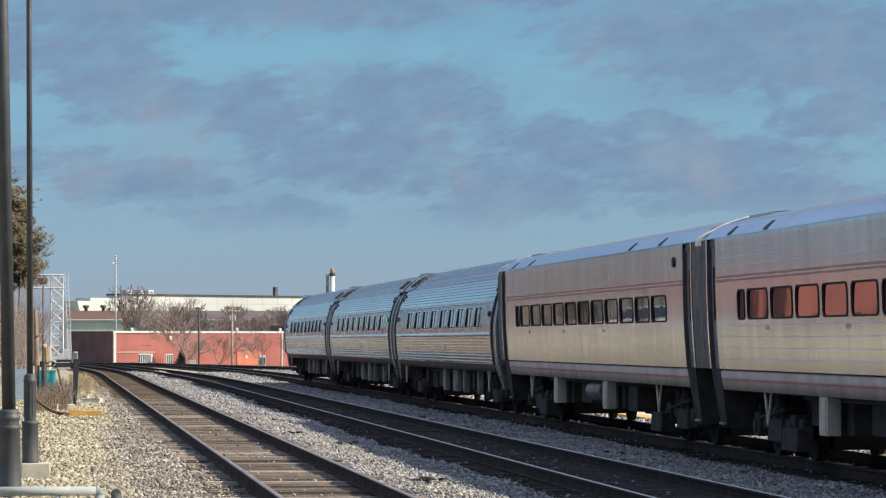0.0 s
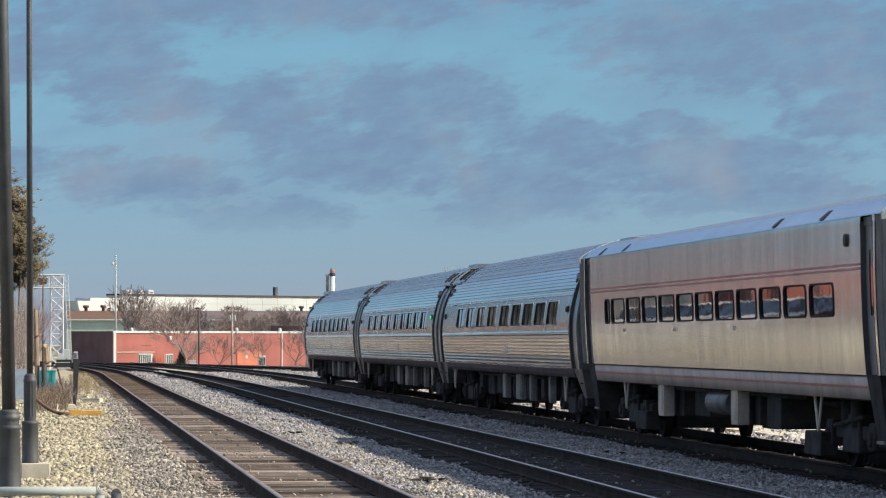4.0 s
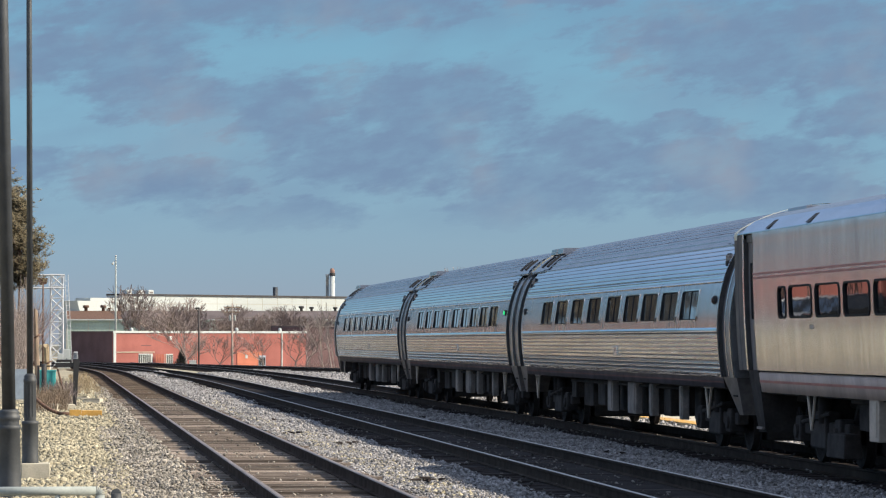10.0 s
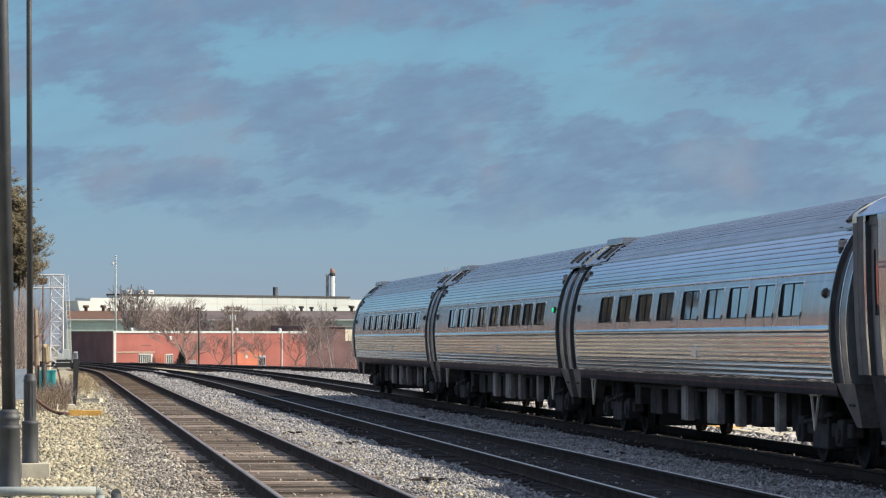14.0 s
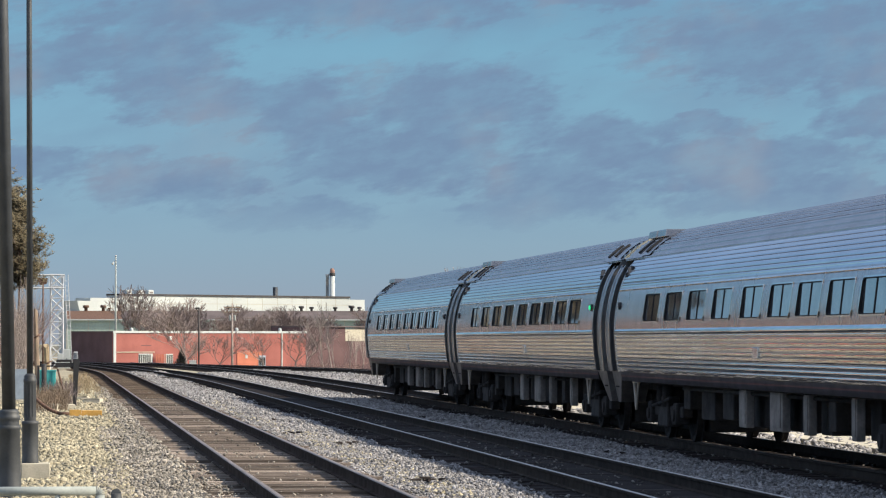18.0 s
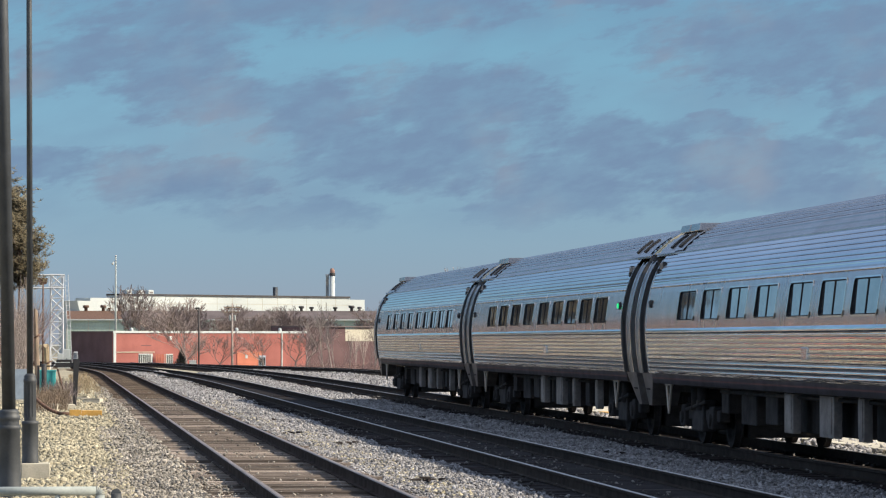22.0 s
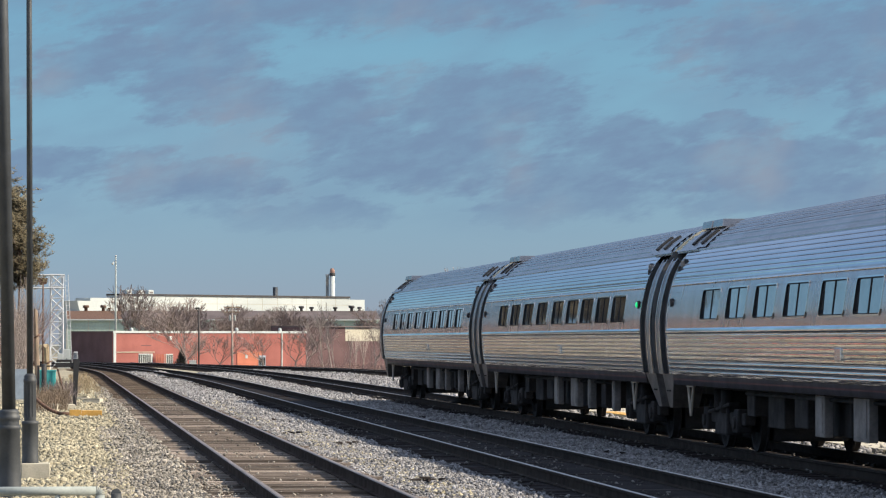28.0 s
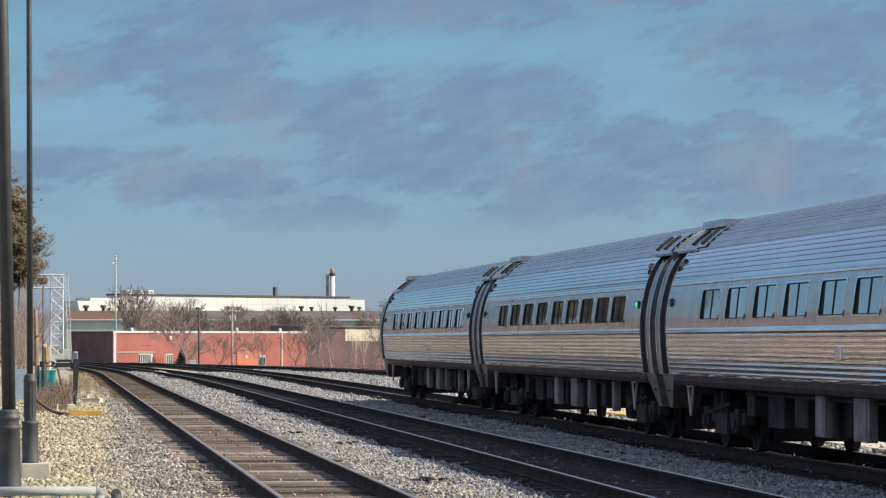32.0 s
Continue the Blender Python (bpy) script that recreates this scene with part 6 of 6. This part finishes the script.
def railing():
    r = thing("pipe_railing", "grey galvanised pipe railing", "railing", pose(0, 26, -0.24))
    z = 0.666 + 0.24
    x0, x1 = -0.656, 0.329
    bm = fresh()
    rod(bm, (x0, 0, z), (x1 - 0.03, 0, z), 0.034, 0.034, 14)
    prev = Vector((x1 - 0.03, 0, z))
    for i in range(1, 7):
        a = radians(15 * i)
        q = Vector((x1 - 0.03 + 0.03 * math.sin(a), 0, z - 0.03 + 0.03 * math.cos(a)))
        rod(bm, prev, q, 0.034, 0.034, 14)
        prev = q
    rod(bm, prev, (x1, 0, 0), 0.034, 0.034, 14)
    part("top_rail", bm, GALV, r)
    part("middle_post", rod(fresh(), (0.017, 0, 0), (0.017, 0, z - 0.01), 0.022, 0.022, 14), GALV, r)
    part("lower_rail", rod(fresh(), (x0, 0, z * 0.5), (x1 - 0.02, 0, z * 0.5), 0.02, 0.02, 12), GALV, r)
    b = thing("bent_pipe", "dark grey bent pipe beside the railing", "pipe", pose(0.445, 26, -0.24))
    bm = fresh()
    rod(bm, (0, 0, 0), (0, 0, z - 0.02), 0.042, 0.038, 12)
    rod(bm, (0, 0, z - 0.02), (0.02, 0.25, z - 0.1), 0.038, 0.034, 12)
    part("tube", bm, LAMPPAINT, b)


railing()


def bumper():
    """A black iron frame with a leaning upright, at the end of a stub."""
    b = thing("iron_frame", "black iron frame with a leaning upright and crossbeam", "iron frame", pose(0, 108, -0.24))
    zt = 1.12 + 0.24
    bm = fresh()
    x0, x1 = 0.52, 0.709
    v = [bm.verts.new(p) for p in ((x0, -0.1, 0), (x0 + 0.1, -0.1, 0), (x1 + 0.02, -0.1, zt + 0.1), (x0 + 0.02, -0.1, zt + 0.1))]
    w = [bm.verts.new(p.co + Vector((0, 0.2, 0))) for p in v]
    bm.faces.new(v)
    bm.faces.new(w[::-1])
    for i in range(4):
        bm.faces.new((v[i], w[i], w[(i + 1) % 4], v[(i + 1) % 4]))
    part("upright", bm, BLACKIRON, b)
    part("crossbeam", box(fresh(), -0.014, x0 + 0.02, -0.08, 0.08, zt - 0.16, zt - 0.02, 0, 0.01), BLACKIRON, b)
    part("upper_plate", box(fresh(), 0.02, 0.468, -0.1, 0.1, zt, zt + 0.08, 0, 0.01), BLACKIRON, b)
    part("brace", rod(fresh(), (0.055, 0, zt - 0.2), (0.33, 0, 0.1), 0.03, 0.03, 8), RUSTY, b)
    part("back_post", rod(fresh(), (-0.53, 0, 0), (-0.53, 0, zt - 0.1), 0.035, 0.035, 8), BLACKIRON, b)
    part("back_post", rod(fresh(), (-0.358, 0, 0), (-0.358, 0, zt - 0.05), 0.08, 0.08, 8), BLACKIRON, b)
    part("rail_bar", rod(fresh(), (-0.565, 0, zt - 0.12), (0.537, 0, zt - 0.12), 0.02, 0.02, 8), BLACKIRON, b)
    p = thing("hand_lamp_box", "small pale switch box with dark stripes", "switch box", pose(0.606, 108, zt - 0.24 + 0.1))
    part("housing", box(fresh(), -0.07, 0.07, -0.06, 0.06, 0, 0.22, 0.01, 0.01), ALUM, p)
    for k in (-0.04, 0.0, 0.04):
        part("slot", box(fresh(), k - 0.008, k + 0.008, -0.066, -0.058, 0.03, 0.19), BLACKIRON, p)
    t = thing("waste_container", "teal painted steel container behind the frame", "container", pose(-0.197, 114, -0.24))
    part("body", box(fresh(), -0.32, 0.2, -0.4, 0.4, 0.1, 1.02, 0.0, 0.02), TEAL, t)
    part("lid", box(fresh(), -0.34, 0.22, -0.42, 0.42, 1.021, 1.07, 0.0, 0.01), TEAL, t)
    for k in (-0.25, -0.06, 0.13):
        part("rib", box(fresh(), k - 0.03, k + 0.03, -0.44, -0.401, 0.12, 1.0), TEAL, t)
    for k in (-0.24, 0.12):
        part("foot", box(fresh(), k - 0.05, k + 0.05, -0.3, 0.3, 0.0, 0.1), BLACKIRON, t)
    t = thing("site_panel", "pale blue sheet-metal panel", "panel", pose(-1.105, 120, -0.24))
    part("sheet", box(fresh(), -0.3, 0.3, -0.02, 0.02, 0.02, 1.05, 0, 0.004), BLUE, t)
    part("post", box(fresh(), -0.34, -0.301, -0.03, 0.03, 0.0, 1.1), GALV, t)


bumper()


def clutter():
    t = thing("yellow_boards", "two worn yellow boards lying on the gravel", "boards", pose(0.772, 91, -0.2))
    part("board", box(fresh(), -0.42, -0.11, -0.12, 0.12, 0, 0.19, 0.004, 0.006), YELLOW, t)
    part("board", box(fresh(), -0.105, 0.42, -0.1, 0.13, 0, 0.175, 0.004, 0.006), YELLOW, t)
    t = thing("scrap_pipe", "rusty curved pipe lying on the gravel", "pipe", pose(0.091, 92, -0.2))
    bm = fresh()
    prev = None
    for i in range(12):
        s = i / 11
        q = Vector((-0.62 + 0.9 * s, 0.5 * (1 - s) ** 2, 0.42 * (1 - s) ** 2.2 + 0.05))
        if prev:
            rod(bm, prev, q, 0.045, 0.045, 8)
        prev = q
    part("tube", bm, RUSTY, t)
    part("collar", rod(fresh(), (0.0, 0, 0.05), (0.32, 0, 0.05), 0.07, 0.07, 10), RUSTY, t)
    rng = random.Random(21)
    for x, y, w, h in ((-0.11, 101, 0.42, 0.2), (0.315, 103, 0.5, 0.14), (1.183, 112, 0.6, 0.16), (0.775, 118, 0.7, 0.12)):
        s = thing("stone_block", "rough pale stone block on the gravel", "stone block", pose(x, y, -0.22, 0, 0, rng.uniform(-20, 20)), "loose stone blocks")
        bm = fresh()
        box(bm, -w / 2, w / 2, -0.2, 0.2, 0, h, 0.03, 0.03)
        for v in bm.verts:
            v.co += Vector((rng.gauss(0, 0.012), rng.gauss(0, 0.012), rng.gauss(0, 0.012)))
        part("block", bm, CONCRETE, s)


clutter()


def parked_row():
    """Low growth in front of the brick building, mirrored in the coaches."""
    brush("hedge", "dense dark clipped hedge before the brick building", HEDGE, 41, -14.6, -13.4, 140, 204, 3600, 1.0, 1.7, -0.24, 0.035)


parked_row()
# out of view, added to darken what the far coach sides mirror
brush("dark_thicket", "dense dark leafless thicket along the line", GREYBRUSH, 47, -17.0, -13.0, 232, 420, 2600, 4.5, 9.0, -0.5, 0.06)


def parked_car(y, paint, label):
    """A tall estate car standing end-on to the line."""
    car = thing("parked_car", label, "car", pose(-11.6, y, -0.24, 0, 0, 90) @ Matrix.Diagonal((1.08, 1.05, 1.36, 1)), group="cars parked before the brick building")
    bm = fresh()
    side = [(-2.2, 0.3), (-2.25, 0.55), (-2.15, 0.88), (-1.2, 0.97), (1.55, 1.0), (2.15, 0.95), (2.2, 0.6), (2.15, 0.3)]
    rows = [[bm.verts.new((w * (0.98 if z > 0.9 else 1.0), v, z)) for v, z in side] for w in (-0.88, 0.88)]
    for i in range(len(side)):
        j = (i + 1) % len(side)
        bm.faces.new((rows[0][i], rows[0][j], rows[1][j], rows[1][i]))
    bm.faces.new(rows[0][::-1])
    bm.faces.new(rows[1])
    part("body", bm, paint, car)
    bm = fresh()
    low = [bm.verts.new(p) for p in ((-0.8, -1.15, 0.96), (0.8, -1.15, 0.96), (0.8, 1.75, 0.99), (-0.8, 1.75, 0.99))]
    top = [bm.verts.new(p) for p in ((-0.6, -0.35, 1.4), (0.6, -0.35, 1.4), (0.6, 1.05, 1.42), (-0.6, 1.05, 1.42))]
    for i in range(4):
        bm.faces.new((low[i], low[(i + 1) % 4], top[(i + 1) % 4], top[i]))
    part("windows", bm, GLASS, car, "dark car windows")
    part("roof", box(fresh(), -0.61, 0.61, -0.37, 1.07, 1.405, 1.45, 0.03, 0.01), paint, car)
    for sx in (-1, 1):
        for v in (-1.35, 1.35):
            wheel = part("wheel", rod(fresh(), (sx * 0.68, v, 0.32), (sx * 0.9, v, 0.32), 0.32, 0.32, 16), RUBBER, car)
            part("rim", rod(fresh(), (sx * 0.9, v, 0.32), (sx * 0.91, v, 0.32), 0.19, 0.17, 12), ALUM, wheel)
        part("headlight", box(fresh(), sx * 0.7 - 0.14, sx * 0.7 + 0.14, -2.27, -2.2, 0.62, 0.76, 0.0, 0.01), ALUM, car)


def park_cars():
    rng = random.Random(12)
    y = 141.0
    paints = [(CARWHITE, "white tall estate car parked before the brick building"), (CARDARK, "black tall estate car parked before the brick building"), (CARSILVER, "silver tall estate car parked before the brick building")]
    while y < 200:
        p = rng.choice(paints)
        parked_car(y, *p)
        y += rng.choice((2.7, 2.9, 5.6))


def platform():
    """A low pale platform with a yellow edge on the far side of the train."""
    p = thing("platform", "low pale concrete platform with a yellow edge strip", "platform", pose(14.6, 0, -0.24), kind="structure")
    part("slab", box(fresh(), 0, 4.0, 30, 150, 0, 0.09), CONCRETE, p)
    for i in range(10):
        part("edge_strip", box(fresh(), 0.02, 0.5, 76 + i * 1.8, 77.7 + i * 1.8, 0.09, 0.102), YELLOW, p)


park_cars()
platform()


def debris():
    """Dark clods and splinters on the ballast."""
    rng = random.Random(31)
    for x, y in ((5.2, 48.5), (5.5, 66.0), (4.9, 73.5), (9.6, 60.0), (9.2, 88.0), (5.3, 86.0)):
        d = thing("scrap_wood", "dark splintered scrap of wood on the ballast", "scrap", pose(x, y, -0.2, 0, 0, rng.uniform(0, 180)), "scraps on the ballast")
        for _ in range(5):
            a = Vector((rng.uniform(-0.2, 0.2), rng.uniform(-0.1, 0.1), rng.uniform(0.02, 0.06)))
            part("splinter", rod(fresh(), a, a + Vector((rng.uniform(-0.3, 0.3), rng.uniform(-0.15, 0.15), rng.uniform(-0.01, 0.04))) * 0.7, 0.022, 0.01, 5), TIE_D, d)


debris()

# ---------------------------------------------------------------- what moves
TRAVEL = [(0, 0), (0.5, 1.67), (1, 3.34), (1.5, 5.0), (2, 6.64), (2.5, 8.28), (3, 9.9), (3.5, 11.45), (4.5, 14.5), (5.5, 17.43), (6, 18.87), (7, 21.6), (8, 24.2), (9, 26.67), (10, 29.05),
          (11, 31.3), (12, 33.4), (13, 35.4), (14, 37.1), (14.5, 37.88), (15.5, 39.25), (16.5, 40.5), (17, 41.07), (18, 42.2), (19, 43.25), (20, 44.13), (21, 44.92), (22, 45.64),
          (23, 46.3), (24, 46.9), (25, 47.42), (25.5, 47.58), (26.3, 47.7), (27.5, 47.75), (32, 47.75)]
FIRST_JOINT = 134.2


def travelled(t):
    for (t0, d0), (t1, d1) in zip(TRAVEL, TRAVEL[1:]):
        if t <= t1:
            return d0 + (d1 - d0) * (t - t0) / (t1 - t0)
    return TRAVEL[-1][1]


def motions():
    for k, car in enumerate(CARS):
        middle = FIRST_JOINT + LENGTH * (0.5 - k)
        walk(car, [(t, pose(11.96, middle - d, 0)) for t, d in TRAVEL])
    times = [i * 0.2 for i in range(132)] + [32.0]
    for wheelset, y in ROLLING:
        walk(wheelset, [(t, pose(0, y, 0.457, math.degrees(travelled(t) / 0.457) % 360, 0, 0)) for t in times])
    walk(CLOUDS, [(0, pose(0, 0, 130)), (32, pose(50, 0, 130))])


motions()
